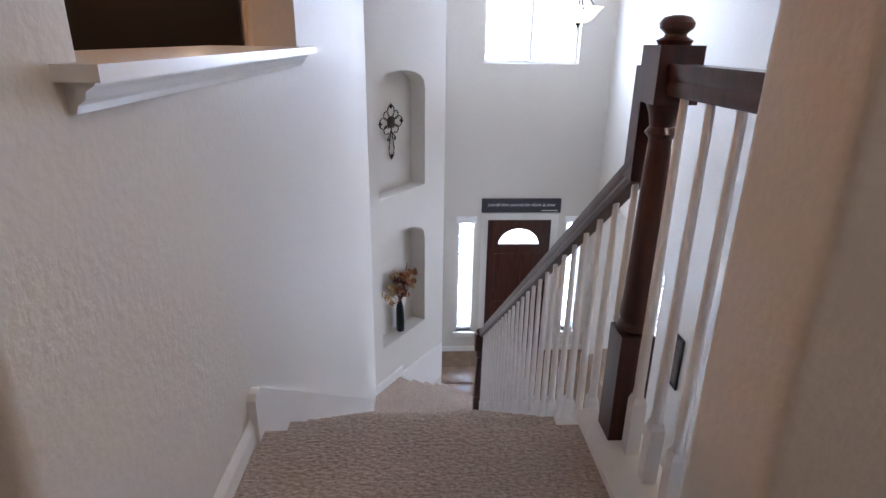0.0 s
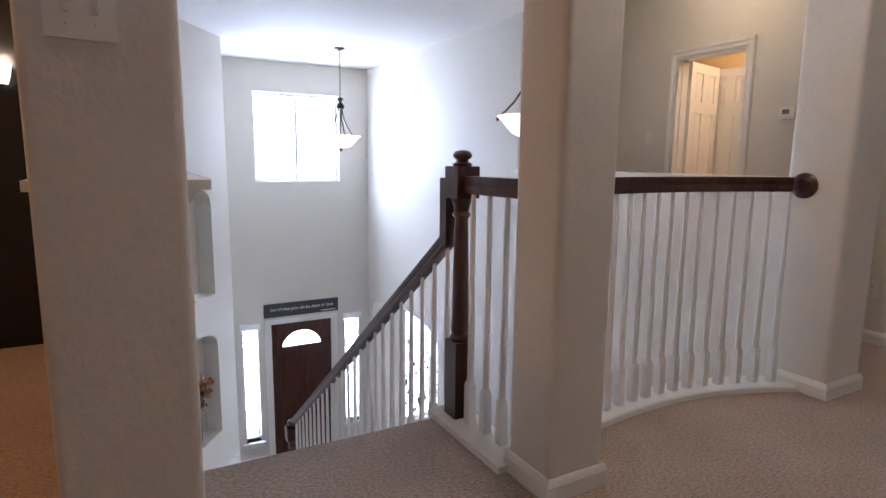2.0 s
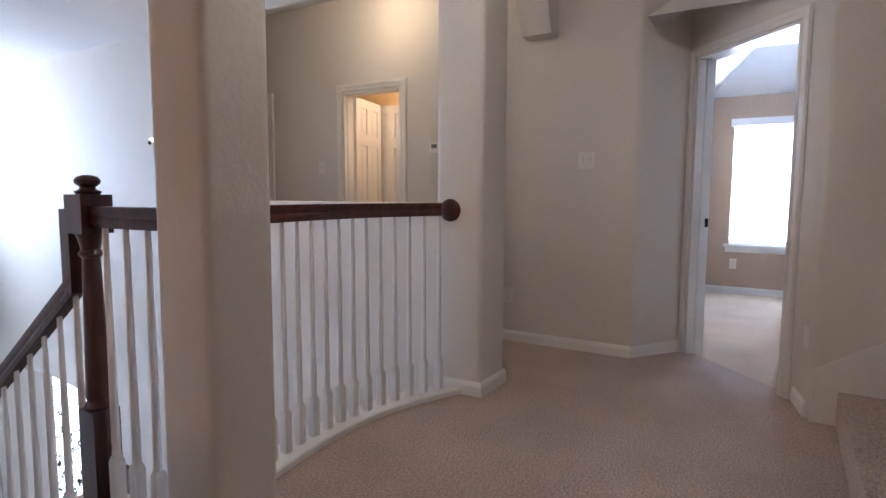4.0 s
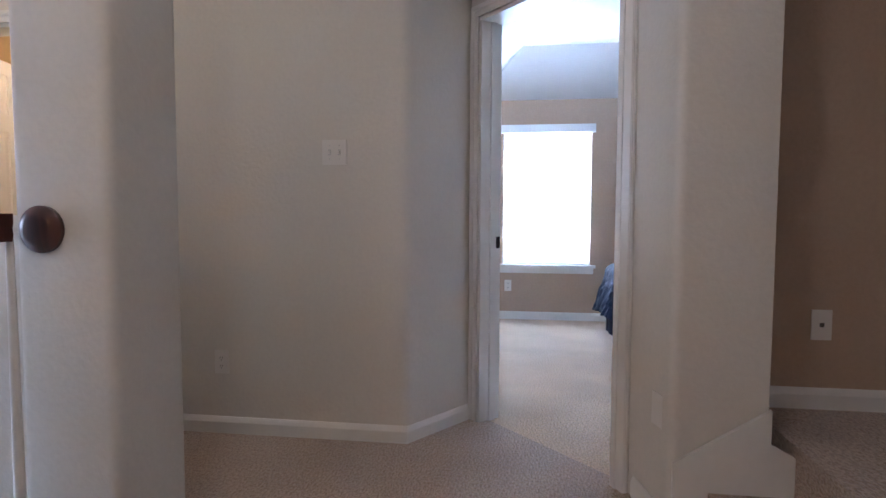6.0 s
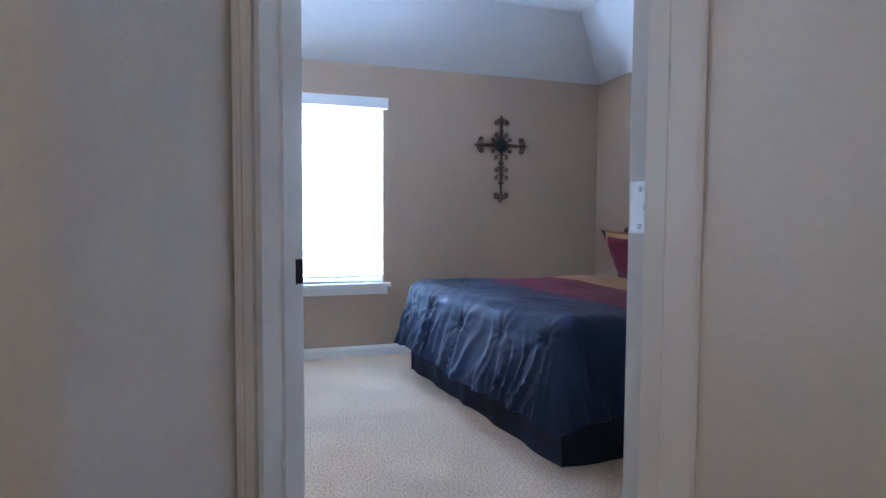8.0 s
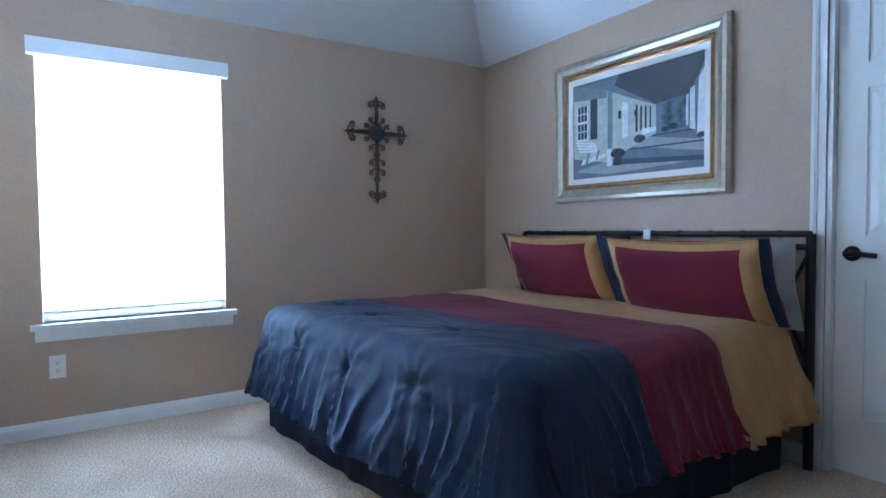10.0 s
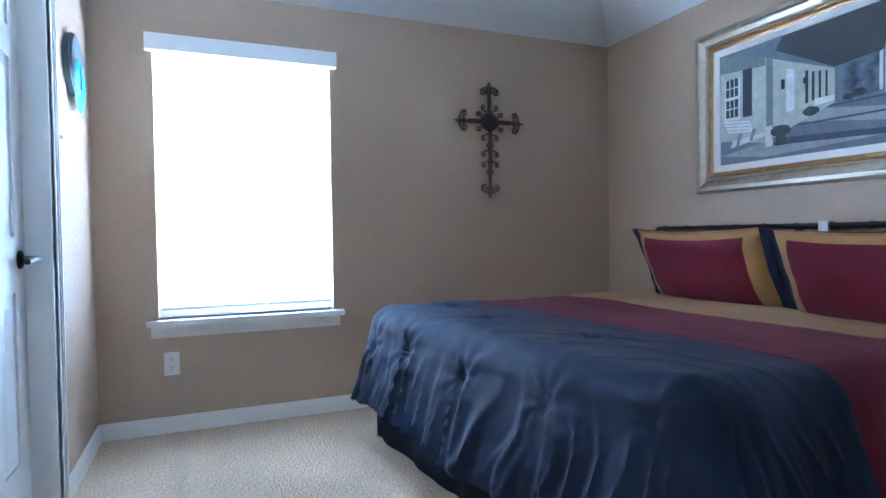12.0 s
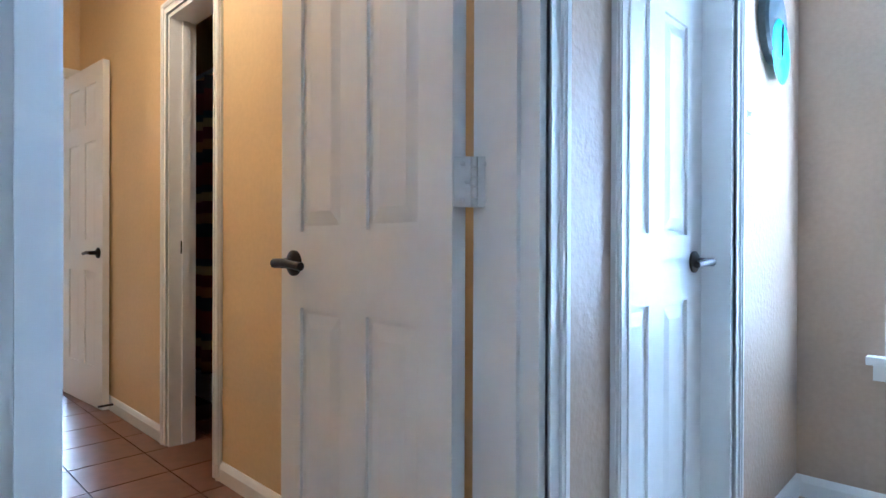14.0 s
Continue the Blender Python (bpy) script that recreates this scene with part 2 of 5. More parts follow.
def structure(name, bm, mat, label, category, smooth=False):
    return single(name, bm, mat, label, category, "structure", smooth=smooth)


def rounded(poly, r, which, seg=5):
    """Round the listed corners of a plan polygon."""
    out = []
    n = len(poly)
    for i, p in enumerate(poly):
        if i not in which:
            out.append(p)
            continue
        p = Vector(p)
        a = (Vector(poly[i - 1]) - p).normalized()
        b = (Vector(poly[(i + 1) % n]) - p).normalized()
        for k in range(seg + 1):
            t = k / seg
            q = (p + a * r) * (1 - t) ** 2 + p * 2 * t * (1 - t) + (p + b * r) * t ** 2
            out.append((q.x, q.y))
    return out


def local(x, y, ang, z=0.0):
    """A frame with its x axis along a wall at the given angle."""
    return pose(x, y, z, 0, 0, ang)


BASE_PROF = [(0, 0), (0.014, 0), (0.014, 0.055), (0.009, 0.07), (0.004, 0.08), (0, 0.08)]


def baseboard(name, path, label="white painted wooden baseboard along the wall"):
    bm = sweep(bmesh.new(), path, BASE_PROF)
    return structure(name, bm, TRIM, label, "baseboard")

# ---------------------------------------------------------------- the large structure
STEP = 0.177          # stair rise
RUN = 0.2465          # stair going
TOP_Y = 1.16          # edge of the upper floor at the stairs
FOYER = -3.15
CEIL_F = 2.40
CEIL_H = 2.80
FRONT = 6.93
JL, JR = Vector((4.392, -0.372)), Vector((3.768, -0.955))
UD = (JR - JL).normalized()            # along the angled bedroom doorway
ND = Vector((-UD.y, UD.x))             # towards the bedroom
if ND.x < 0:
    ND = -ND


def pt(a, k=0.0, d=0.0):
    """A point of the angled doorway: k along it from a, d towards the bedroom."""
    q = a + UD * k + ND * d
    return (q.x, q.y)


bm = bmesh.new()
add_prism(bm, [(-3.2, -2.6), (3.42, -2.6), (3.42, -1.12), pt(JR, 0.05, 0.06), pt(JL, -0.05, 0.06), (4.4, -0.2), (4.12, 0.0), (4.12, 5.6), (3.05, 5.6), (3.05, 0.80), (1.1, 0.80), (1.1, TOP_Y), (-0.2, TOP_Y), (-0.2, 3.2), (-3.2, 3.2)], -0.3, 0.0)
structure("floor_upper_hall", bm, CARPET, "beige cut-pile carpet on the upper hall floor", "floor")
bm = bmesh.new()
add_prism(bm, [pt(JL, -0.05, 0.06), pt(JR, 0.05, 0.06), (3.85, -3.2), (7.4, -3.2), (7.4, -0.08), (4.6, -0.08)], -0.3, 0.0)
structure("floor_bedroom", bm, BCARPET, "light beige cut-pile bedroom carpet", "floor")

# the wall between stairs and media room, with its ledge opening
def left_x(y):
    """Face of the stair wall."""
    return 0.072 + 0.024 * (y - 0.4)


bm = bmesh.new()
OP0, OP1, OPZ0, OPZ1 = 0.62, 2.10, 1.03, 2.15
for y0, y1, z0, z1, rnd in ((0.335, 4.64, -3.2, OPZ0, (0, 1)), (0.335, OP0, OPZ0, OPZ1, (0, 1)), (OP1, 4.64, OPZ0, OPZ1, ()), (0.335, 4.64, OPZ1, CEIL_H, (0, 1))):
    back = -0.05 if y0 == OP1 else -0.20
    add_prism(bm, rounded([(back, y0), (left_x(y0), y0), (left_x(y1), y1), (back, y1)], 0.022, rnd), z0, z1)
structure("wall_stairs", bm, CREAM, "cream textured wall beside the stairs with rounded end", "wall", smooth=True)

# angled wall with two arched niches
NA = math.degrees(math.atan2(1.17, 0.80))
NM = local(0.09, 4.54, NA)
NLEN = 1.425


def arch(x0, x1, spring, top, seg=10):
    """Points of a flat arch from x0 to x1."""
    out = []
    for k in range(seg + 1):
        a = math.pi * k / seg
        out.append(((x0 + x1) / 2 - (x1 - x0) / 2 * math.cos(a), spring + (top - spring) * math.sin(a) ** 0.75))
    return out


def arch_fill(bm, pts, top, z0, z1, m):
    """The wall over an arch, in upright strips."""
    for a, b in zip(pts, pts[1:]):
        add_prism(bm, [a, b, (b[0], top), (a[0], top)], z0, z1, m)


UP = pose(0, 0, 0, 90, 0, 0)          # plan polygons stand up as (x, z)
bm = bmesh.new()
NX0, NX1, ND_ = 0.285, 1.045, 0.17
add_box(bm, 0, ND_, -3.2, NLEN, 0.45, CEIL_F, NM)
add_box(bm, 0, 0, -3.2, NX0, ND_, CEIL_F, NM)
add_box(bm, NX1, 0, -3.2, NLEN, ND_, CEIL_F, NM)
add_box(bm, NX0, 0, -3.2, NX1, ND_, -1.84, NM)
arch_fill(bm, arch(NX0, NX1, -0.86, -0.68), -0.29, -ND_, 0, NM @ UP)
arch_fill(bm, arch(NX0, NX1, 0.66, 0.835), CEIL_F, -ND_, 0, NM @ UP)
structure("wall_niche", bm, CREAM, "cream angled wall with two arched display niches", "wall")
bm = bmesh.new()
add_prism(bm, rounded([(0.45, 5.6), (0.893, 5.70), (0.893, 7.0), (0.45, 7.0)], 0.03, (1,)), -3.2, CEIL_F)
structure("wall_foyer_west", bm, CREAM, "cream foyer side wall", "wall", smooth=True)

# front wall
DX0, DX1, DZ = 1.534, 2.442, -1.14
WX0, WX1, WZ0, WZ1 = 1.417, 2.583, 0.83, 2.006
SL = ((1.165, 1.372), (2.622, 2.838))
SZ0, SZ1 = -2.83, -1.18
bm = bmesh.new()
for x0, x1, z0, z1 in ((0.5, 3.35, WZ1, CEIL_F), (0.5, WX0, WZ0, WZ1), (WX1, 3.35, WZ0, WZ1), (0.5, 3.35, DZ, WZ0),
                       (0.5, SL[0][0], -3.2, DZ), (SL[0][1], DX0, -3.2, DZ), (DX1, SL[1][0], -3.2, DZ), (SL[1][1], 3.35, -3.2, DZ),
                       (SL[0][0], SL[0][1], -3.2, SZ0), (SL[0][0], SL[0][1], SZ1, DZ), (SL[1][0], SL[1][1], -3.2, SZ0), (SL[1][0], SL[1][1], SZ1, DZ)):
    add_box(bm, x0, FRONT, z0, x1, FRONT + 0.16, z1)
structure("wall_front", bm, CREAM, "tall cream foyer wall with door and windows", "wall")

# right foyer wall with an arched opening to the dining room, and the half wall along the hallway
RX = 3.01
bm = bmesh.new()
SIDE = Matrix(((0, 0, 1, 0), (1, 0, 0, 0), (0, 1, 0, 0), (0, 0, 0, 1)))     # (y, z) polygons, pushed along x
ay0, ay1 = 4.72, 6.78
add_box(bm, RX, ay1, -3.2, RX + 0.14, FRONT, CEIL_F)
add_box(bm, RX, 3.25, -3.2, RX + 0.14, ay0, CEIL_F)
arch_fill(bm, arch(ay0, ay1, -1.05, -0.80), CEIL_F, RX, RX + 0.14, SIDE)
structure("wall_foyer_east", bm, CREAM, "cream foyer wall with an arched dining room opening", "wall")
bm = solid((RX, 0.74, -3.2, RX + 0.12, 3.25, 1.025))
structure("half_wall", bm, CREAM, "cream half wall along the upper hallway", "half wall")
bm = bevel(solid((RX - 0.03, 0.74, 1.025, RX + 0.15, 3.25, 1.06)), 0.008)
structure("trim_half_wall_cap", bm, TRIM, "white painted cap on the half wall", "trim")
bm = solid((0.0, 0.9, -3.2, RX, 1.02, -0.31))
structure("wall_under_landing", bm, CREAM, "plain cream wall under the landing", "wall")

# hallway and bedroom-door walls
HX = 4.07
D2 = (1.85, 2.47)
D3 = (3.40, 4.05)
bm = bmesh.new()
for y0, y1, z0, z1 in ((0.0, D2[0], 0, CEIL_H), (D2[0], D2[1], 2.0, CEIL_H), (D2[1], D3[0], 0, CEIL_H), (D3[0], D3[1], 2.0, CEIL_H), (D3[1], 5.6, 0, CEIL_H)):
    add_box(bm, HX, y0, z0, HX + 0.12, y1, z1)
add_box(bm, RX + 0.15, 5.6, 0, HX + 0.12, 5.75, CEIL_H)
structure("wall_hallway", bm, CREAM, "cream hallway wall with doorways", "wall")
bm = bmesh.new()
add_prism(bm, rounded([(4.19, 0.0), (HX, 0.0), (HX, -0.066), pt(JL, -0.075), pt(JL, -0.075, 0.12), (4.62, -0.10), (4.62, 0.0)], 0.03, (2,)), 0, CEIL_H)
structure("wall_angled", bm, CREAM, "cream angled wall beside the bedroom doorway", "wall", smooth=True)
DH = 2.04
bm = bmesh.new()
add_prism(bm, [pt(JL, -0.08), pt(JL), pt(JL, 0, 0.12), pt(JL, -0.08, 0.12)], 0, CEIL_H)
add_prism(bm, [pt(JL), pt(JR), pt(JR, 0, 0.12), pt(JL, 0, 0.12)], DH, CEIL_H)
structure("wall_doorway", bm, CREAM, "cream wall over the bedroom doorway", "wall")
bm = bmesh.new()
add_prism(bm, rounded([pt(JR), pt(JR, 0.0, 0.12), (3.92, -1.38), (3.43, -1.376), (3.43, -1.075), pt(JR, 0.09)], 0.03, (4,)), 0, CEIL_H)
structure("wall_corner", bm, CREAM, "cream wall corner beside the bedroom doorway", "wall", smooth=True)
bm = solid((3.80, -3.4, 0, 3.92, -1.376, CEIL_H))
structure("wall_media_east", bm, TAN, "tan wall of the raised room", "wall")

# two columns and the beams over them
for nm, x0, y0, x1, y1 in (("column_stairs", 1.125, 0.425, 1.365, 0.665), ("column_hallway", 2.85, 0.465, 3.16, 0.75)):
    bm = add_prism(bmesh.new(), rounded([(x0, y0), (x1, y0), (x1, y1), (x0, y1)], 0.03, (0, 1, 2, 3)), 0, CEIL_H)
    structure(nm, bm, CREAM, "cream square column with rounded corners", "column", smooth=True)
    baseboard("baseboard_column", [(x0, y1, 0), (x1, y1, 0), (x1, y0, 0), (x0, y0, 0), (x0, y1, 0)][::-1])
bm = solid((1.365, 0.445, 2.5, 2.845, 0.68, CEIL_H), (-0.22, 0.445, 2.5, 1.125, 0.68, CEIL_H))
add_prism(bm, [(3.15, 2.5), (3.42, 2.5), (3.8, 2.5), (HX - 0.14, 2.21), (HX, 2.21), (HX, CEIL_H), (3.15, CEIL_H)], -0.72, -0.50, UP)
structure("beam", bm, CREAM, "cream dropped beam with angled bracket", "beam")

# ceilings
structure("ceiling_foyer", solid((-0.3, 0.68, CEIL_F, RX + 0.04, FRONT + 0.16, CEIL_F + 0.15), (RX, 3.2, CEIL_F, RX + 0.14, FRONT + 0.16, CEIL_F + 0.15)), CEIL, "white foyer ceiling", "ceiling")
structure("ceiling_hall", solid((-3.3, -4.1, CEIL_H, 4.3, 0.68, CEIL_H + 0.12), (RX + 0.04, 0.68, CEIL_H, 4.3, 5.75, CEIL_H + 0.12), (-3.3, 0.68, CEIL_H, -0.2, 3.3, CEIL_H + 0.12), (RX, 0.68, CEIL_F + 0.15, RX + 0.04, 5.75, CEIL_H)), CEIL, "white upper hall ceiling", "ceiling")

# closing walls of hall, raised room and media room
structure("wall_hall_west", solid((-3.35, -2.75, 0, -3.2, 3.35, CEIL_H)), CREAM, "plain cream wall", "wall")
structure("wall_hall_south", solid((-3.2, -2.75, 0, 2.3, -2.6, CEIL_H), (2.18, -4.0, 0, 2.3, -2.6, CEIL_H), (2.3, -4.1, 0, 3.9, -4.0, CEIL_H)), CREAM, "plain cream wall", "wall")
structure("wall_media_north", solid((-3.35, 3.2, 0, -0.22, 3.35, CEIL_H)), GOLD_WALL, "ochre media room wall", "wall")

# foyer floor and dining room
structure("floor_foyer", solid((0.0, 0.9, FOYER - 0.2, 7.4, FRONT + 0.1, FOYER)), FOYERTILE, "brown tiled foyer floor", "floor")
structure("wall_dining", solid((RX + 0.14, 3.3, -3.2, 7.4, 3.45, -0.45), (7.35, 3.45, -3.2, 7.5, 5.3, -0.45), (7.35, 6.7, -3.2, 7.5, 6.93, -0.45), (7.35, 5.3, -3.2, 7.5, 6.7, -2.6), (7.35, 5.3, -1.2, 7.5, 6.7, -0.45), (3.35, FRONT, -3.2, 3.62, FRONT + 0.15, -0.45), (4.6, FRONT, -3.2, 7.5, FRONT + 0.15, -0.45), (3.62, FRONT, -3.2, 4.6, FRONT + 0.15, -3.05), (3.62, FRONT, -1.2, 4.6, FRONT + 0.15, -0.45)), CREAM, "cream dining room walls", "wall")
structure("ceiling_dining", solid((RX + 0.14, 3.3, -0.45, 7.5, FRONT + 0.15, -0.31)), CEIL, "white dining room ceiling", "ceiling")

# bedroom shell
BX, BY, NY = 7.35, -3.15, -0.13
BWT = 2.215
WY0, WY1, WBZ0, WBZ1 = -1.27, -0.40, 0.565, 1.89
bm = solid((BX, BY - 0.15, 0, BX + 0.16, WY0, 3.0), (BX, WY1, 0, BX + 0.16, 0.15, 3.0), (BX, WY0, 0, BX + 0.16, WY1, WBZ0), (BX, WY0, WBZ1, BX + 0.16, WY1, 3.0))
structure("wall_bedroom_window", bm, TAN, "tan textured bedroom wall with a window", "wall")
CD0, CD1 = 4.25, 5.02
bm = solid((CD1, BY - 0.12, 0, BX, BY, 3.0), (3.92, BY - 0.12, 0, CD0, BY, 3.0), (CD0, BY - 0.12, 2.02, CD1, BY, 3.0))
structure("wall_bedroom_head", bm, TAN, "tan textured wall behind the bed", "wall")
BD0, BD1 = 4.927, 5.622
CL0, CL1 = 5.92, 6.57
bm = solid((4.62, NY, 0, BD0, 0.0, 3.0), (BD0, NY, 2.03, BD1, 0.0, 3.0), (BD1, NY, 0, CL0, 0.0, 3.0), (CL0, NY, 2.03, CL1, 0.0, 3.0), (CL1, NY, 0, BX, 0.0, 3.0))
structure("wall_bedroom_bath", bm, TAN, "tan textured wall with bathroom and closet doorways", "wall")
bm = solid((3.92, BY, 0, 3.935, -1.34, 3.0))
add_prism(bm, [pt(JR, 0.12, 0.121), pt(JR, 0.0, 0.121), pt(JR, 0.0, 0.135), (3.935, -1.3), (3.92, -1.3)], 0, 3.0)
add_prism(bm, [pt(JR, 0, 0.121), pt(JL, 0, 0.121), pt(JL, 0, 0.135), pt(JR, 0, 0.135)], DH, 3.0)
structure("wall_bedroom_west", bm, TAN, "tan bedroom side wall", "wall")
INS, TRAY = 0.45, 2.62
bm = bmesh.new()
x0, x1, y0, y1 = 3.9, BX, BY, NY
lo = [bm.verts.new(p) for p in ((x0, y0, BWT), (x1, y0, BWT), (x1, y1, BWT), (x0, y1, BWT))]
hi = [bm.verts.new(p) for p in ((x0 + INS, y0 + INS, TRAY), (x1 - INS, y0 + INS, TRAY), (x1 - INS, y1 - INS, TRAY), (x0 + INS, y1 - INS, TRAY))]
for i in range(4):
    bm.faces.new((lo[i], lo[(i + 1) % 4], hi[(i + 1) % 4], hi[i]))
bm.faces.new(hi)
add_box(bm, x0 - 0.1, y0 - 0.1, 3.0, x1 + 0.15, y1 + 0.13, 3.1)
structure("ceiling_bedroom", bm, CEIL, "white tray ceiling with sloped edges", "ceiling")

# bathroom corridor and the far bedroom
BWX = 5.86
TD0, TD1 = 1.62, 2.12
EY = 3.65
bm = solid((BWX, 0.0, 0, BWX + 0.11, TD0, 2.6), (BWX, TD1, 0, BWX + 0.11, EY, 2.6), (BWX, TD0, 2.03, BWX + 0.11, TD1, 2.6), (4.79, 0.0, 0, 4.84, EY, 2.6), (4.84, EY, 0, 5.08, EY + 0.11, 2.6), (5.80, EY, 0, BWX, EY + 0.11, 2.6), (5.08, EY, 2.03, 5.80, EY + 0.11, 2.6), (4.84, 0.0, 2.03, BWX, 0.012, 2.6))
structure("wall_bath", bm, GOLD_WALL, "ochre painted bathroom corridor walls", "wall")
structure("ceiling_bath", solid((4.19, 0.0, 2.6, 7.35, EY + 0.11, 2.7)), CEIL, "white bathroom ceiling", "ceiling")
structure("wall_tub", solid((BWX + 0.11, 0.9, 0, 7.35, 1.0, 2.6), (BWX + 0.11, 3.2, 0, 7.35, 3.3, 2.6), (7.25, 1.0, 0, 7.35, 3.2, 2.6)), GOLD_WALL, "ochre tub alcove walls", "wall")
structure("floor_bath", solid((4.2, -0.08, -0.25, 7.35, EY + 0.06, -0.004)), paint("dark_grout", (0.10, 0.07, 0.055), 0.8, 0.1), "grouted tile bed of the bathroom floor", "floor")
structure("wall_far_bedroom", solid((4.2, 7.2, 0, 5.9, 7.35, 2.6), (5.9, 7.2, 0, 6.9, 7.35, 0.55), (5.9, 7.2, 1.9, 6.9, 7.35, 2.6), (6.9, 7.2, 0, 7.4, 7.35, 2.6), (7.3, EY, 0, 7.4, 7.2, 2.6), (4.2, EY + 0.11, 0, 4.3, 7.2, 2.6)), TAN, "tan far bedroom walls", "wall")
structure("floor_far_bedroom", solid((4.2, EY + 0.06, -0.25, 7.4, 7.3, 0.0)), BCARPET, "beige far bedroom carpet", "floor")
structure("ceiling_far_bedroom", solid((4.2, EY + 0.11, 2.6, 7.4, 7.35, 2.7)), CEIL, "white far bedroom ceiling", "ceiling")
structure("wall_side_room", solid((4.19, 0.9, 0, 4.79, 1.0, 2.6), (4.19, 3.2, 0, 4.79, 3.3, 2.6)), GOLD_WALL, "ochre side room walls", "wall")
structure("backdrop", solid((0.2, FRONT + 1.2, -4.5, 9.0, FRONT + 1.25, 4.0), (BX + 1.2, -4.0, -4.5, BX + 1.25, 9.0, 1.9)), SKYGLOW, "bright daylight outside the windows", "backdrop")

# steps up to the raised room
bm = solid((2.3, -1.45, 0.0, 3.42, -1.19, 0.17), (2.3, -4.0, 0.0, 3.80, -1.45, 0.34))
bevel(bm, 0.02, 3)
structure("steps_raised_room", bm, CARPET, "two beige carpeted steps up to a raised room", "steps", smooth=True)
bm = add_prism(bmesh.new(), [(-1.08, 0.0), (-1.08, 0.26), (-1.376, 0.45), (-1.376, 0.34), (-1.45, 0.30), (-1.45, 0.0)], 3.404, 3.42, SIDE)
structure("trim_step_skirt", bm, TRIM, "white skirt board rising beside the steps", "trim")

# stairs down
stairs = thing("staircase", "straight carpeted staircase down to the foyer", "stairs", kind="structure")
for i in range(1, 13):
    z = -STEP * i
    y = TOP_Y + RUN * (i - 1)
    bm = solid((0.09, y, z - 0.5, 1.07, y + RUN + 0.03, z))
    bevel(bm, 0.018, 3)
    part("step", bm, CARPET, stairs, smooth=True)
LZ = -STEP * 13
LY = TOP_Y + RUN * 12
bm = add_prism(bmesh.new(), [(0.05, LY), (1.12, LY), (1.16, 4.36), (0.90, 4.58), (0.36, 5.02), (0.1, 4.62)], LZ - 0.5, LZ)
bevel(bm, 0.015, 2)
part("winder_step", bm, CARPET, stairs, smooth=True)
WS = pose(0.90, 4.58, 0, 0, 0, -39.3)
for k in range(1, 5):
    bm = add_box(bmesh.new(), -0.85, 0.25 * (k - 1) - 0.02, FOYER, 0.62, 0.25 * k, LZ - 0.169 * k, WS)
    bevel(bm, 0.012, 2)
    part("winder_step", bm, CARPET, stairs, smooth=True)

# ---------------------------------------------------------------- doors, casings, baseboards


def casing_boards(bm, M, w, h, y, out):
    """Three-sided casing round an opening, on the wall face y, standing out by out (+1 or -1)."""
    for a, b, t in ((0.004, 0.064, 0.011), (0.004, 0.014, 0.015), (0.036, 0.060, 0.017), (0.044, 0.056, 0.020)):
        y0, y1 = sorted((y, y + out * t))
        add_box(bm, -b, y0, 0, -a, y1, h + b, M)
        add_box(bm, w + a, y0, 0, w + b, y1, h + b, M)
        add_box(bm, -a, y0, h + a, w + a, y1, h + b, M)


def doorway(name, M, w, h, depth, label, front=True, back=True, stop=0.07):
    bm = bmesh.new()
    if front:
        casing_boards(bm, M, w, h, -0.001, -1)
    if back:
        casing_boards(bm, M, w, h, depth + 0.001, 1)
    d0, d1 = -0.006, depth + 0.006
    add_box(bm, -0.003, d0, 0, 0.016, d1, h, M)
    add_box(bm, w - 0.016, d0, 0, w + 0.003, d1, h, M)
    add_box(bm, 0.016, d0, h - 0.016, w - 0.016, d1, h + 0.003, M)
    add_box(bm, 0.016, stop - 0.018, 0, 0.027, stop + 0.018, h - 0.016, M)
    add_box(bm, w - 0.027, stop - 0.018, 0, w - 0.016, stop + 0.018, h - 0.016, M)
    return structure(name, bm, TRIM, label, "door frame")


def door_leaf(name, M, w, h, label, hinge_left=True, mat=None, lever=True, rows=((0.24, 0.80), (0.98, 1.56), (1.66, 1.90))):
    """Six-panel door: stiles and rails over a core, raised panels, a lever on each face."""
    mat = mat or DOORP
    d = new(name)
    tagged(d, label, "door")
    d.matrix_world = M
    t = 0.035
    bm = solid((0, 0.008, 0.008, w, t - 0.008, h))
    st = 0.105 if w > 0.6 else 0.085
    mid = 0.09
    cols = ((st, w / 2 - mid / 2), (w / 2 + mid / 2, w - st))
    zs = [0.008] + [z for r in rows for z in r] + [h]
    for y0, y1 in ((0, 0.008), (t - 0.008, t)):
        for x0, x1 in ((0, st), (w / 2 - mid / 2, w / 2 + mid / 2), (w - st, w)):
            add_box(bm, x0, y0, 0.008, x1, y1, h)
        for k in range(0, len(zs), 2):
            for x0, x1 in cols:
                add_box(bm, x0, y0, zs[k], x1, y1, zs[k + 1])
    part("leaf_body", bm, mat, d)
    for z0, z1 in rows:
        for x0, x1 in cols:
            bm = bmesh.new()
            for y0, s in ((0.008, -1), (t - 0.008, 1)):
                a = [bm.verts.new((x, y0, z)) for x, z in ((x0 + .012, z0 + .012), (x1 - .012, z0 + .012), (x1 - .012, z1 - .012), (x0 + .012, z1 - .012))]
                b = [bm.verts.new((x, y0 + s * 0.006, z)) for x, z in ((x0 + .04, z0 + .045), (x1 - .04, z0 + .045), (x1 - .04, z1 - .045), (x0 + .04, z1 - .045))]
                bm.faces.new(b)
                for i in range(4):
                    bm.faces.new((a[i], a[(i + 1) % 4], b[(i + 1) % 4], b[i]))
            part("panel", bm, mat, d)
    if lever:
        kx = w - 0.06 if hinge_left else 0.06
        sg = -1 if hinge_left else 1
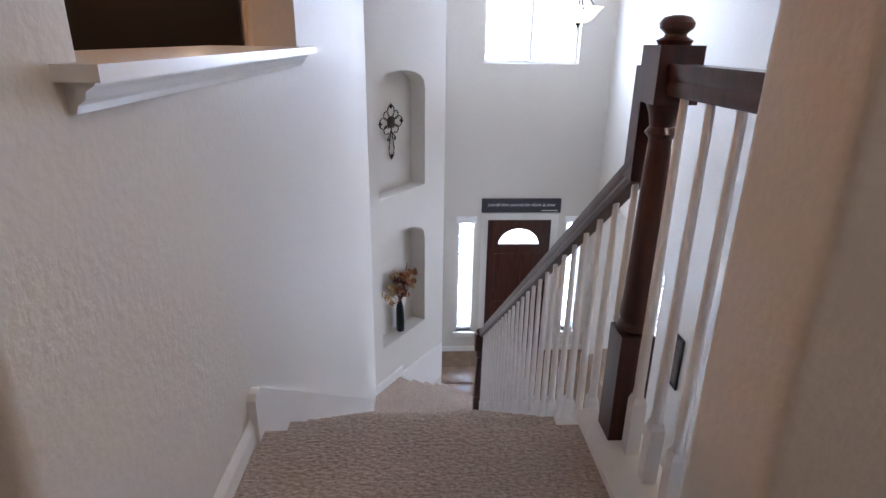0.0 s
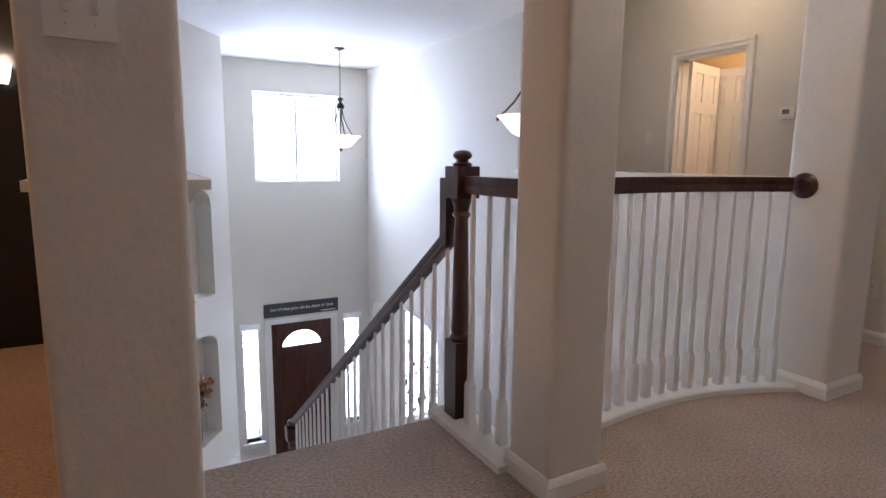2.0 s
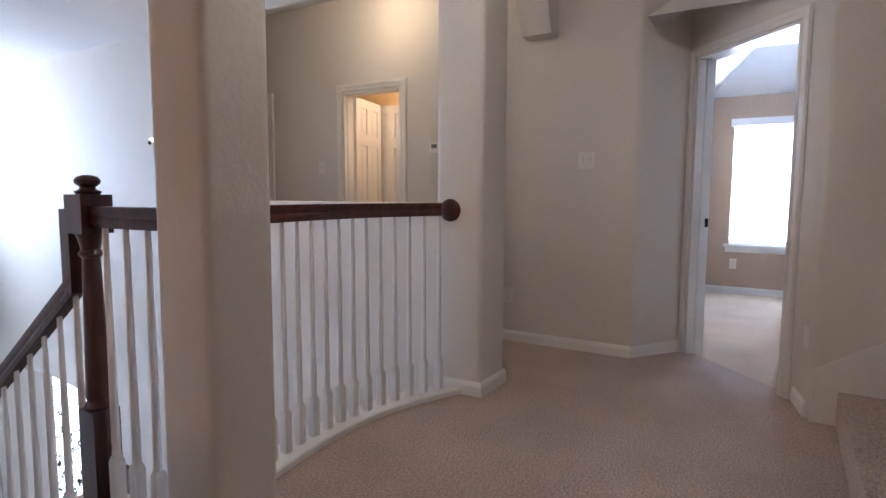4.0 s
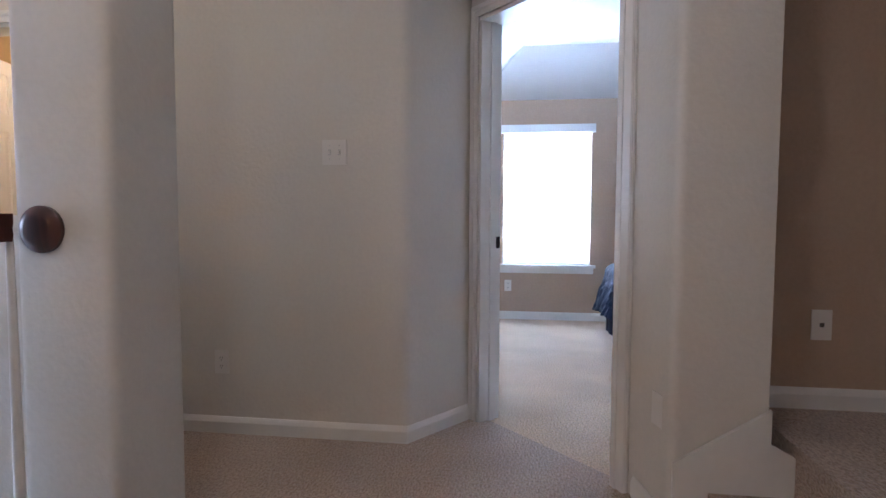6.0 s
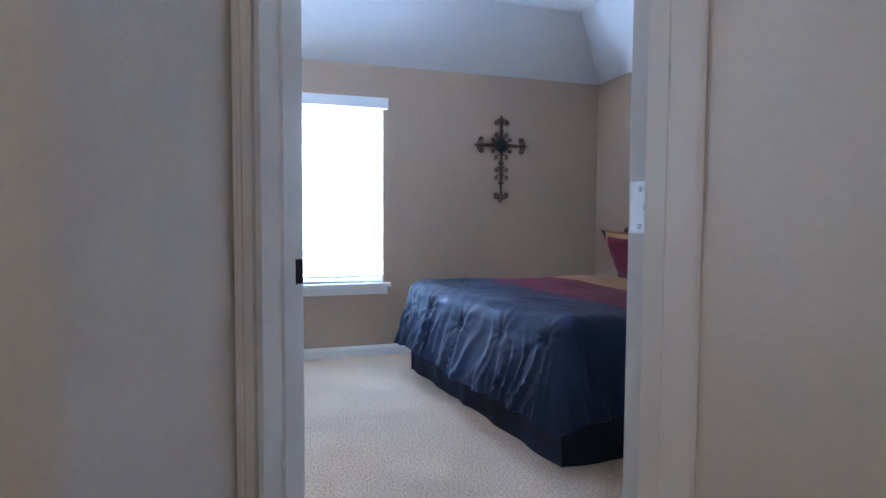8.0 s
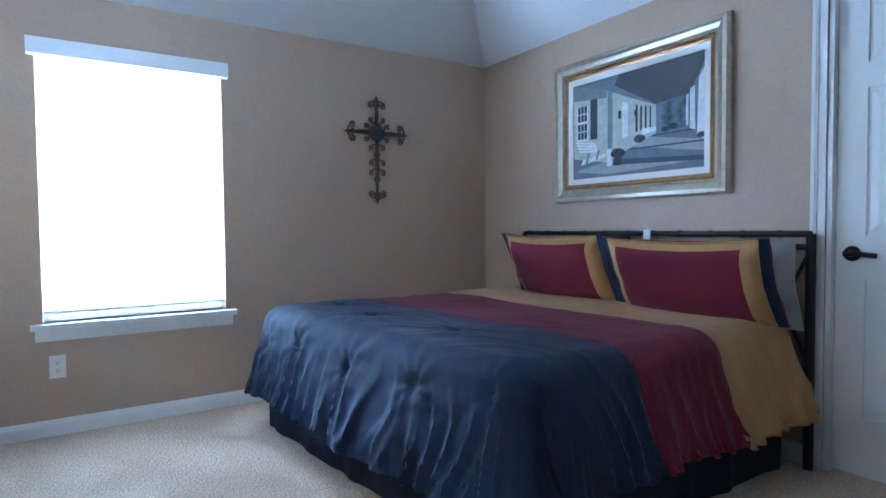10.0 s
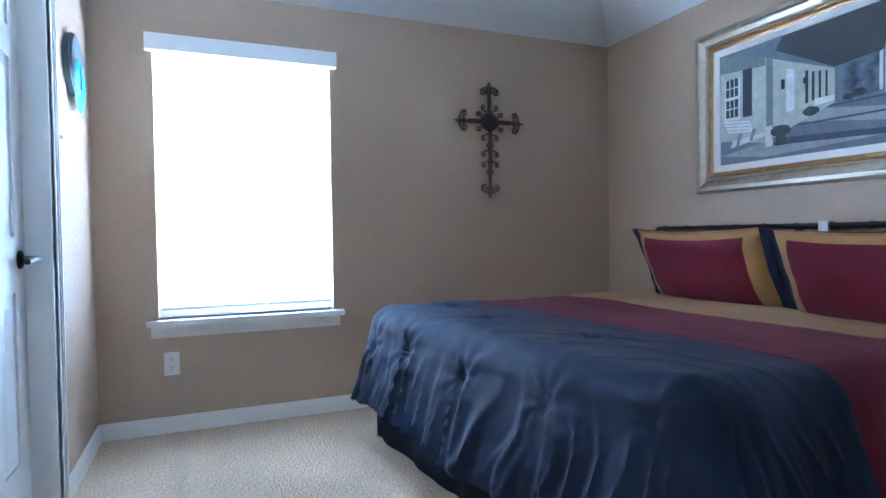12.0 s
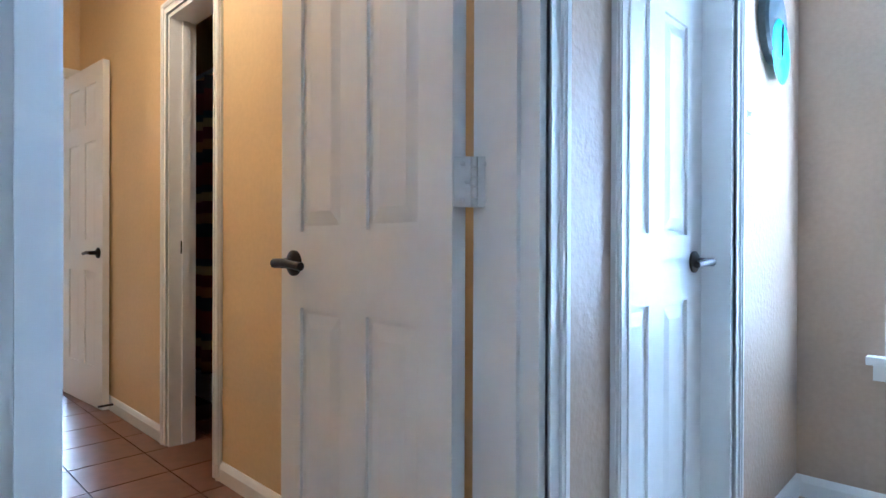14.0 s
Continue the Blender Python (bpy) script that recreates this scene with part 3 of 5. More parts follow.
        for y0, s in ((0, -1), (t, 1)):
            bm = add_lathe(bmesh.new(), [(0.0, 0), (0.031, 0), (0.031, 0.006), (0.024, 0.011), (0.013, 0.015), (0.011, 0.045), (0.0, 0.047)], pose(kx, y0, 0.905, 90 if s < 0 else -90, 0, 0), 18)
            add_tube(bm, [(kx - sg * 0.012, y0 + s * 0.046, 0.905), (kx + sg * 0.03, y0 + s * 0.05, 0.907), (kx + sg * 0.07, y0 + s * 0.05, 0.903), (kx + sg * 0.10, y0 + s * 0.046, 0.90)], [0.012, 0.0105, 0.009, 0.010], 10)
            part("door_handle", bm, BRONZE, d, "dark bronze lever handle", smooth=True)
    return d


def hinge(M, door):
    """Butt hinge with two leaves, knuckles and screws, pivot at the frame's origin."""
    h = new("door_hinge")
    h.matrix_world = M
    h.parent = door
    h.matrix_parent_inverse = door.matrix_world.inverted()
    tagged(h, "white painted steel butt hinge")
    for nm, x0, x1 in (("hinge_leaf", -0.036, -0.005), ("hinge_leaf", 0.005, 0.036)):
        bm = bevel(solid((x0, -0.0015, -0.045, x1, 0.0025, 0.045)), 0.001, 1)
        part(nm, bm, STEEL, h)
        for z in (-0.032, 0.0, 0.032):
            bm = add_lathe(bmesh.new(), [(0.0, 0), (0.0045, 0), (0.003, 0.0015), (0.0, 0.0015)], pose((x0 + x1) / 2 + (0.008 if z == 0 else 0), -0.0015, z, 90, 0, 0), 8)
            part("screw", bm, STEEL, h)
    for k in range(5):
        bm = add_lathe(bmesh.new(), [(0.0065, -0.045 + k * 0.018), (0.0065, -0.045 + k * 0.018 + 0.0165)], pose(0, -0.004, 0), 10)
        part("knuckle", bm, STEEL, h, smooth=True)
    return h


def strike_plate(M):
    bm = bevel(solid((-0.014, -0.001, -0.03, 0.014, 0.002, 0.03)), 0.003, 1)
    p = single("strike_plate", bm, BRONZE, "dark bronze strike plate on the door jamb", "strike plate")
    p.matrix_world = M
    return p


DANG = math.degrees(math.atan2(UD.y, UD.x))
MD = local(JL.x, JL.y, DANG)
DW = (JR - JL).length
doorway("door_frame_bedroom", MD, DW, DH, 0.12, "white moulded casing of the bedroom doorway")
doorway("door_frame_bath", local(BD0, NY, 0), BD1 - BD0, 2.03, 0.13, "white moulded casing of the bathroom doorway", stop=0.05)
doorway("door_frame_linen", local(CL0, NY, 0), CL1 - CL0, 2.03, 0.13, "white moulded casing of the linen closet", back=False, stop=0.13)
doorway("door_frame_closet", local(CD1, BY, 180), CD1 - CD0, 2.02, 0.12, "white moulded casing of the closet", back=False, stop=0.11)
doorway("door_frame_hallway", local(HX, D2[1], -90), D2[1] - D2[0], 2.0, 0.12, "white moulded casing of the hallway room", stop=0.05)
doorway("door_frame_hallway_end", local(HX, D3[1], -90), D3[1] - D3[0], 2.0, 0.12, "white moulded casing further along the hallway")
doorway("door_frame_tub", local(BWX, TD1, -90), TD1 - TD0, 2.03, 0.11, "white moulded casing of the tub room")
doorway("door_frame_bath_end", local(5.08, EY, 0), 0.72, 2.03, 0.11, "white moulded casing at the corridor's end")

# bedroom door: hinged on the right jamb, swung open into the room
dbed = door_leaf("door_bedroom", MD @ pose(DW - 0.033, 0.113, 0, 0, 0, 71), DW - 0.05, 2.02, "white six-panel bedroom door standing open", True)
dbath = door_leaf("door_bath", local(BD1 - 0.022, 0.020, 90), 0.577, 2.01, "white six-panel bathroom door standing open", True)
door_leaf("door_linen", local(CL0 + 0.018, NY + 0.075, 0), CL1 - CL0 - 0.036, 2.01, "white narrow panelled linen closet door, closed", True)
door_leaf("door_closet", local(CD1 - 0.018, BY - 0.03, 180), CD1 - CD0 - 0.036, 2.0, "white six-panel closet door, closed", False)
door_leaf("door_hallway_room", local(HX + 0.125, D2[1] - 0.045, 13), 0.54, 1.98, "white six-panel door half open into a lit room", True)
door_leaf("door_corridor_end", local(5.765, EY - 0.02, -86), 0.66, 2.01, "white six-panel door standing open over the tiles", True)
door_leaf("door_side_closet", local(4.752, 2.78, -90), 0.66, 1.98, "white panelled door closed behind the open one", True, lever=False)
hinge(MD @ pose(DW - 0.024, 0.104, 1.075, 0, 0, -8), dbed)
hinge(MD @ pose(DW - 0.024, 0.104, 0.25, 0, 0, -8), dbed)
hinge(MD @ pose(DW - 0.024, 0.104, 1.83, 0, 0, -8), dbed)
hinge(local(BD1 - 0.028, -0.006, -47, 1.06), dbath)
hinge(local(BD1 - 0.028, -0.006, -47, 1.82), dbath)
strike_plate(MD @ pose(0.018, 0.107, 0.925, 0, 0, -90))
strike_plate(local(BWX + 0.06, TD1 - 0.018, 0, 0.94))

baseboard("baseboard_stair_landing", [(0.0715, 0.36, 0), (left_x(1.11) + 0.001, 1.11, 0)])
baseboard("baseboard_hallway", [(HX, 5.6, 0), (HX, D3[1] + 0.065, 0)])
baseboard("baseboard_hallway", [(HX, D3[0] - 0.065, 0), (HX, D2[1] + 0.065, 0)])
baseboard("baseboard_hallway", [(HX, D2[0] - 0.065, 0), (HX, -0.066, 0), (*pt(JL, -0.07), 0)])
baseboard("baseboard_corner", [(*pt(JR, 0.092), 0), (3.46, -1.066, 0)])
baseboard("baseboard_raised_room", [(3.80, -1.376, 0.34), (3.80, -4.0, 0.34)])
baseboard("baseboard_bed_window", [(BX, NY, 0), (BX, BY, 0)])
baseboard("baseboard_bed_head", [(BX, BY, 0), (CD1 + 0.065, BY, 0)])
baseboard("baseboard_bed_head", [(CD0 - 0.065, BY, 0), (3.935, BY, 0)])
baseboard("baseboard_bed_bath", [(CL1 + 0.065, NY, 0), (BX, NY, 0)])
baseboard("baseboard_bed_bath", [(BD1 + 0.065, NY, 0), (CL0 - 0.065, NY, 0)])
baseboard("baseboard_bath", [(BWX, TD0 - 0.065, 0), (BWX, 0.013, 0)])
baseboard("baseboard_bath", [(BWX, EY, 0), (BWX, TD1 + 0.065, 0)])
baseboard("baseboard_foyer", [(0.893, FRONT, FOYER), (DX0 - 0.08, FRONT, FOYER)])
baseboard("baseboard_foyer", [(DX1 + 0.08, FRONT, FOYER), (RX, FRONT, FOYER)])
baseboard("baseboard_far_bedroom", [(4.3, 7.2, 0), (7.3, 7.2, 0)])

# sloping skirt boards beside the stairs
bm = bmesh.new()
y1 = LY + 0.02
dz = -STEP / RUN
add_prism(bm, [(1.11, -0.02), (1.11, 0.14), (1.125, 0.155), (1.16, 0.155), (y1, 0.155 + dz * (y1 - 1.16)), (y1, LZ - 0.1), (1.16, -0.3)], 0.085, 0.112, SIDE)
for v in bm.verts:
    v.co.x += left_x(v.co.y) - 0.087
structure("trim_stair_skirt", bm, TRIM, "white skirt board sloping down beside the stairs", "trim")
bm = bmesh.new()
add_box(bm, 0.02, -0.016, LZ - 0.02, 0.60, -0.001, LZ + 0.10, NM)
add_box(bm, 0.60, -0.016, LZ - 0.45, 1.40, -0.001, LZ + 0.02, NM)
structure("trim_landing_skirt", bm, TRIM, "white skirt board round the winder steps", "trim")

# ---------------------------------------------------------------- balustrade
NXC, NYC = 1.168, 1.095
RAIL = [(-0.030, 0.0), (0.030, 0.0), (0.030, -0.018), (0.024, -0.030), (0.028, -0.046), (0.022, -0.064), (-0.022, -0.064), (-0.028, -0.046), (-0.024, -0.030), (-0.030, -0.018)]
RAIL = [(s, u + (0.006 if u == 0.0 else 0)) for s, u in RAIL]


def newel(at, low, top):
    n = thing("newel_post", "dark cherry turned newel post with ball finial", "newel post", "newel posts", at=at)
    s = 0.046
    part("base_block", bevel(solid((-s, -s, 0, s, s, low)), 0.006, 2), CHERRY, n)
    prof = [(0.040, low), (0.046, low + 0.012), (0.036, low + 0.03), (0.041, low + 0.05), (0.037, low + 0.10), (0.030, top - 0.34), (0.028, top - 0.28), (0.040, top - 0.265), (0.030, top - 0.25), (0.036, top - 0.22), (0.046, top - 0.195)]
    part("turned_shaft", add_lathe(bmesh.new(), prof, Matrix(), 24), CHERRY, n, smooth=True)
    part("top_block", bevel(solid((-0.052, -0.052, top - 0.195, 0.052, 0.052, top - 0.065)), 0.008, 2), CHERRY, n)
    z = top - 0.065
    part("finial", add_lathe(bmesh.new(), [(0.036, z), (0.042, z + 0.010), (0.026, z + 0.018), (0.024, z + 0.024), (0.038, z + 0.036), (0.040, z + 0.048), (0.030, z + 0.060), (0.012, z + 0.065)], Matrix(), 24), CHERRY, n, smooth=True)
    return n


newel((NXC, NYC, 0.0), 0.365, 1.17)
LN_Y, LN_Z = 4.19, -1.31
newel((1.155, LN_Y, LZ), 0.30, LN_Z - LZ)


def baluster_mesh(h):
    """Square foot block, shoulder, round shaft tapering upwards."""
    bm = bmesh.new()
    add_box(bm, -0.0185, -0.0185, 0, 0.0185, 0.0185, 0.165)
    sq = [bm.verts.new((x, y, 0.165)) for x, y in ((-0.0185, -0.0185), (0.0185, -0.0185), (0.0185, 0.0185), (-0.0185, 0.0185))]
    tp = [bm.verts.new((x * 0.7, y * 0.7, 0.185)) for x, y in ((-0.0185, -0.0185), (0.0185, -0.0185), (0.0185, 0.0185), (-0.0185, 0.0185))]
    for i in range(4):
        bm.faces.new((sq[i], sq[(i + 1) % 4], tp[(i + 1) % 4], tp[i]))
    add_lathe(bm, [(0.0145, 0.18), (0.015, 0.20), (0.0135, 0.21), (0.0145, 0.24), (0.0125, h * 0.55), (0.0095, h)], Matrix(), 10)
    return mesh_of(bm, "baluster", BALU, True)


def add_baluster(me, at, parent):
    b = new("baluster", me)
    b.parent = parent
    b.location = at
    return b


rail = thing("landing_railing", "white balusters under a dark cherry handrail beside the stair head", "railing")
part("handrail", sweep(bmesh.new(), [(NXC, NYC - 0.05, 1.06), (NXC + 0.02, 0.66, 1.06)], RAIL), CHERRY, rail, "dark cherry handrail", smooth=True)
part("curb", bevel(solid((1.07, 0.64, 0, 1.235, TOP_Y + 0.04, 0.028)), 0.006, 2), TRIM, rail)
BM1 = baluster_mesh(0.975)
for y in (1.005, 0.895, 0.785, 0.685):
    add_baluster(BM1, (NXC + 0.02 * (1.05 - y) / 0.4, y, 0.027), rail)

crail = thing("curved_railing", "curved run of white balusters with dark cherry handrail", "railing")


def bow(x):
    """Centre line of the bowed railing."""
    k = (x - 2.10) / 0.75
    return 0.845 - (0.105 if k < 0 else 0.192) * k * k


arc = [(1.345 + (2.86 - 1.345) * k / 18, bow(1.345 + (2.86 - 1.345) * k / 18)) for k in range(19)]
part("handrail", sweep(bmesh.new(), [(x, y, 1.06) for x, y in arc[:-1]], RAIL), CHERRY, crail, "dark cherry handrail", smooth=True)
part("curb", sweep(bmesh.new(), [(x, y, 0) for x, y in arc], [(-0.075, 0.0), (0.075, 0.0), (0.075, 0.024), (0.068, 0.03), (-0.075, 0.03)]), TRIM, crail)
part("rosette", add_lathe(bmesh.new(), [(0.0, 0), (0.062, 0), (0.062, 0.012), (0.052, 0.022), (0.034, 0.026), (0.0, 0.026)], pose(2.849, bow(2.84), 1.025, 0, -90, 0), 28), CHERRY, crail, "round dark cherry rosette", smooth=True)
x = 1.405
while x < 2.82:
    add_baluster(BM1, (x, bow(x), 0.028), crail)
    x += 0.0915

srail = thing("stair_railing", "sloping dark cherry handrail over white stair balusters", "railing")


def rail_z(y):
    return 0.83 + dz * (y - 1.18)


pth = [(NXC, 1.14, 1.055), (NXC, 1.195, 1.05), (NXC, 1.21, 1.03), (NXC, 1.212, 0.88), (NXC, 1.235, rail_z(1.235) + 0.01)]
bm = bmesh.new()
add_box(bm, NXC - 0.029, 1.14, 0.99, NXC + 0.029, 1.235, 1.055)
add_box(bm, NXC - 0.029, 1.178, rail_z(1.2) - 0.05, NXC + 0.029, 1.235, 1.0)
bevel(bm, 0.008, 2)
part("gooseneck", bm, CHERRY, srail, smooth=True)
part("handrail", sweep(bmesh.new(), [(NXC, 1.19, rail_z(1.19)), (NXC, 2.6, rail_z(2.6)), (NXC, LN_Y - 0.03, rail_z(LN_Y - 0.03))], RAIL), CHERRY, srail, "dark cherry handrail", smooth=True)
for i in range(1, 13):
    y = TOP_Y + RUN * (i - 1)
    z = -STEP * i
    part("tread_end", bevel(solid((1.07, y - 0.02, z - 0.22, 1.215, y + RUN, z + 0.004)), 0.006, 2), TRIM, srail)
    for k in (0.05, 0.173):
        h = rail_z(y + k) - 0.05 - z
        b = add_baluster(BM1, (NXC, y + k, z + 0.003), srail)
        b.scale = (1, 1, h / 0.975)
bm = bmesh.new()
add_prism(bm, [(1.02, -0.31), (1.16, -0.31), (LY + 0.05, LZ - 0.2), (LY + 0.05, FOYER), (1.02, FOYER)], 1.195, 1.21, SIDE)
part("side_panel", bm, CREAM, srail)

# ledge under the opening over the stairs
led = thing("ledge", "white moulded ledge under the wall opening", "ledge")
part("shelf", bevel(add_prism(bmesh.new(), [(-0.24, 0.555), (left_x(0.555) + 0.064, 0.555), (left_x(2.16) + 0.064, 2.16), (-0.24, 2.16)], 1.050, 1.074), 0.008, 2), TRIM, led)
part("crown_moulding", sweep(bmesh.new(), [(left_x(0.58) + 0.001, 0.58, 1.004), (left_x(2.135) + 0.001, 2.135, 1.004)], [(-0.002, 0.0), (0.008, 0.0), (0.012, 0.012), (0.024, 0.020), (0.027, 0.032), (0.040, 0.040), (0.043, 0.0455), (-0.002, 0.0455)]), TRIM, led)

# ---------------------------------------------------------------- windows


def blind_material():
    m, nt, b = nodes_of("translucent_blind_slat")
    N, L = nt.nodes, nt.links
    tr = N.new("ShaderNodeBsdfTranslucent")
    tr.inputs["Color"].default_value = (0.9, 0.93, 0.96, 1)
    mx = N.new("ShaderNodeMixShader")
    mx.inputs[0].default_value = 0.55
    b.inputs["Base Color"].default_value = (0.86, 0.87, 0.88, 1)
    b.inputs["Roughness"].default_value = 0.5
    L.new(b.outputs[0], mx.inputs[1])
    L.new(tr.outputs[0], mx.inputs[2])
    L.new(mx.outputs[0], nt.nodes["Material Output"].inputs["Surface"])
    return m


SLAT = blind_material()


def slat_body(w, m):
    """One slat with a slot for each ladder cord."""
    bm = bmesh.new()
    xs = [0.006] + [c + d for c in (0.12, w - 0.12) for d in (-0.010, 0.010)] + [w - 0.006]
    for a, b in zip(xs[::2], xs[1::2]):
        add_box(bm, a, -0.024, -0.0013, b, 0.024, 0.0013, m)
    for c in (0.12, w - 0.12):
        add_box(bm, c - 0.010, -0.024, -0.0013, c + 0.010, -0.0185, 0.0013, m)
        add_box(bm, c - 0.010, 0.0185, -0.0013, c + 0.010, 0.024, 0.0013, m)
    return bm


def window_unit(name, M, w, h, label, mull=1, blinds=0.0, tilt=35, pitch=0.045, header=False, sill=True, rows=0):
    """Frame, panes, optional blind; local x along the wall, y outwards, z up from the sill."""
    o = new(name)
    tagged(o, label, "window", "", "structure")
    o.matrix_world = M
    bm = bmesh.new()
    for x0, x1, z0, z1 in ((0, 0.035, 0, h), (w - 0.035, w, 0, h), (0.035, w - 0.035, 0, 0.035), (0.035, w - 0.035, h - 0.035, h)):
        add_box(bm, x0, 0.09, z0, x1, 0.13, z1)
    for k in range(1, mull):
        add_box(bm, w * k / mull - 0.018, 0.095, 0.03, w * k / mull + 0.018, 0.125, h - 0.03)
    for k in range(1, rows + 1):
        add_box(bm, 0.03, 0.10, h * k / (rows + 1) - 0.010, w - 0.03, 0.12, h * k / (rows + 1) + 0.010)
    part("window_frame", bm, TRIM, o)
    for k in range(max(1, mull)):
        p = part("pane", solid((w * k / mull + 0.03, 0.108, 0.03, w * (k + 1) / mull - 0.03, 0.112, h - 0.03)), GLASS, o)
        p.visible_shadow = False
    if sill:
        bm = bevel(solid((-0.05, -0.055, -0.028, w + 0.05, 0.09, 0.0)), 0.006, 2)
        sweep(bm, [(w + 0.035, -0.001, -0.09), (-0.035, -0.001, -0.09)], [(0, 0), (0.010, 0.004), (0.014, 0.03), (0.030, 0.045), (0.034, 0.061), (0, 0.061)])
        part("window_sill", bm, TRIM, o)
    if header:
        bm = bevel(solid((-0.03, -0.05, h - 0.005, w + 0.03, -0.002, h + 0.075)), 0.006, 2)
        part("blind_valance", bm, BLIND, o, "white blind valance")
    if blinds:
        n = int(h * blinds / pitch)
        sm = mesh_of(bevel(slat_body(w, pose(0, 0, 0, -tilt, 0, 0)), 0.0005, 1), "slat", SLAT)
        for k in range(n):
            s = new("slat", sm)
            s.parent = o
            s.location = (0, 0.045, h - 0.03 - k * pitch)
        part("bottom_rail", bevel(solid((0.006, 0.028, h - 0.03 - n * pitch - 0.008, w - 0.006, 0.062, h - 0.03 - n * pitch + 0.010)), 0.003, 1), BLIND, o)
        for cx in (0.12, w - 0.12):
            part("ladder_cord", add_tube(bmesh.new(), [(cx, 0.016, h - 0.02), (cx, 0.016, h - 0.03 - n * pitch)], 0.0012, 5), BLIND, o)
    return o


window_unit("window_1", local(WX0, FRONT, 0, WZ0), WX1 - WX0, WZ1 - WZ0, "large white foyer window glowing with daylight", mull=2, sill=False)
window_unit("window_2", local(SL[0][0], FRONT, 0, SZ0), SL[0][1] - SL[0][0], SZ1 - SZ0, "narrow sidelight with white blinds beside the front door", blinds=0.97, header=True, rows=3)
window_unit("window_3", local(SL[1][0], FRONT, 0, SZ0), SL[1][1] - SL[1][0], SZ1 - SZ0, "narrow sidelight with white blinds beside the front door", blinds=0.97, header=True, rows=3)
window_unit("window_4", local(BX, WY1, -90, WBZ0), WY1 - WY0, WBZ1 - WBZ0, "bright bedroom window with lowered white blinds", blinds=0.97, header=True, rows=1, pitch=0.043, tilt=58)
window_unit("window_5", local(3.62, FRONT, 0, -3.05), 0.98, 1.85, "dining room window with a half lowered blind", mull=2, blinds=0.45, rows=4, sill=False)
window_unit("window_6", local(5.9, 7.2, 0, 0.55), 1.0, 1.35, "bright far bedroom window", mull=1, rows=1)

# greenery outside the dining room window
rng = random.Random(4)
bm = bmesh.new()
for k in range(420):
    c = Vector((3.3 + rng.random() * 1.9, FRONT + 0.45 + rng.random() * 0.35, -3.15 + rng.random() ** 1.2 * 1.25))
    q = Euler([rng.random() * 6.3 for _ in range(3)]).to_matrix()
    s = 0.04 + rng.random() * 0.04
    v = [bm.verts.new(c + q @ Vector(p) * s) for p in ((-1, 0, 0), (0, -0.4, 0.1), (1, 0, 0), (0, 0.4, 0.1))]
    bm.faces.new(v)
single("shrub", bm, paint("dark_leaf", (0.035, 0.065, 0.03), 0.6, 0.4), "dark green shrub outside the dining room window", "shrub", "stuff")

# ---------------------------------------------------------------- foyer things
fd = thing("front_door", "dark mahogany front door with a half-round light", "door", at=(DX0, FRONT, FOYER))
w, h = DX1 - DX0, DZ - FOYER
cx, zs = w / 2, h - 0.385
arcp = [(cx - 0.285 * math.cos(math.pi * k / 14), zs + 0.24 * math.sin(math.pi * k / 14)) for k in range(15)]
bm = bmesh.new()
add_box(bm, 0.02, 0.04, 0.0, w - 0.02, 0.085, zs)
add_box(bm, 0.02, 0.04, zs, cx - 0.285, 0.085, h - 0.02)
add_box(bm, cx + 0.285, 0.04, zs, w - 0.02, 0.085, h - 0.02)
arch_fill(bm, arcp, h - 0.02, -0.085, -0.04, UP)
part("slab", bm, DOORWOOD, fd)
bm = bmesh.new()
add_tube(bm, [(x, 0.038, z) for x, z in arcp] + [(cx, 0.038, zs)], 0.012, 6, closed=True)
part("light_frame", bm, DOORWOOD, fd)
p = part("glass_light", add_prism(bmesh.new(), arcp, -0.066, -0.06, UP), GLASS, fd, "clear half-round glass")
p.visible_shadow = False
for x0, x1, z0, z1 in ((0.13, w / 2 - 0.05, 0.22, 0.78), (w / 2 + 0.05, w - 0.13, 0.22, 0.78), (0.13, w / 2 - 0.05, 0.92, 1.50), (w / 2 + 0.05, w - 0.13, 0.92, 1.50)):
    bm = bevel(solid((x0, 0.028, z0, x1, 0.042, z1)), 0.011, 2)
    part("panel", bm, DOORWOOD, fd)
part("door_knob", add_lathe(bmesh.new(), [(0.0, 0), (0.033, 0), (0.033, 0.008), (0.014, 0.014), (0.014, 0.04), (0.03, 0.05), (0.03, 0.066), (0.0, 0.075)], pose(w - 0.09, 0.04, 0.93, 90, 0, 0), 18), BRONZE, fd, smooth=True)
part("deadbolt", add_lathe(bmesh.new(), [(0.0, 0), (0.032, 0), (0.032, 0.012), (0.0, 0.016)], pose(w - 0.09, 0.04, 1.08, 90, 0, 0), 18), BRONZE, fd, smooth=True)
bm = bmesh.new()
casing_boards(bm, local(DX0, FRONT, 0, FOYER), w, h, -0.001, -1)
add_box(bm, DX0 - 0.002, FRONT, FOYER, DX0 + 0.022, FRONT + 0.15, DZ)
add_box(bm, DX1 - 0.022, FRONT, FOYER, DX1 + 0.002, FRONT + 0.15, DZ)
add_box(bm, DX0, FRONT, DZ - 0.02, DX1, FRONT + 0.15, DZ + 0.002)
structure("door_frame_front", bm, TRIM, "white moulded casing of the front door", "door frame")


def text_mesh(body, size, mat, name, depth=0.001, shear=0.25):
    cu = bpy.data.curves.new("lettering", 'FONT')
    cu.body, cu.size, cu.extrude, cu.align_x, cu.align_y, cu.shear = body, size, depth, 'CENTER', 'CENTER', shear
    tmp = new("lettering_curve", cu)
    dg = bpy.context.evaluated_depsgraph_get()
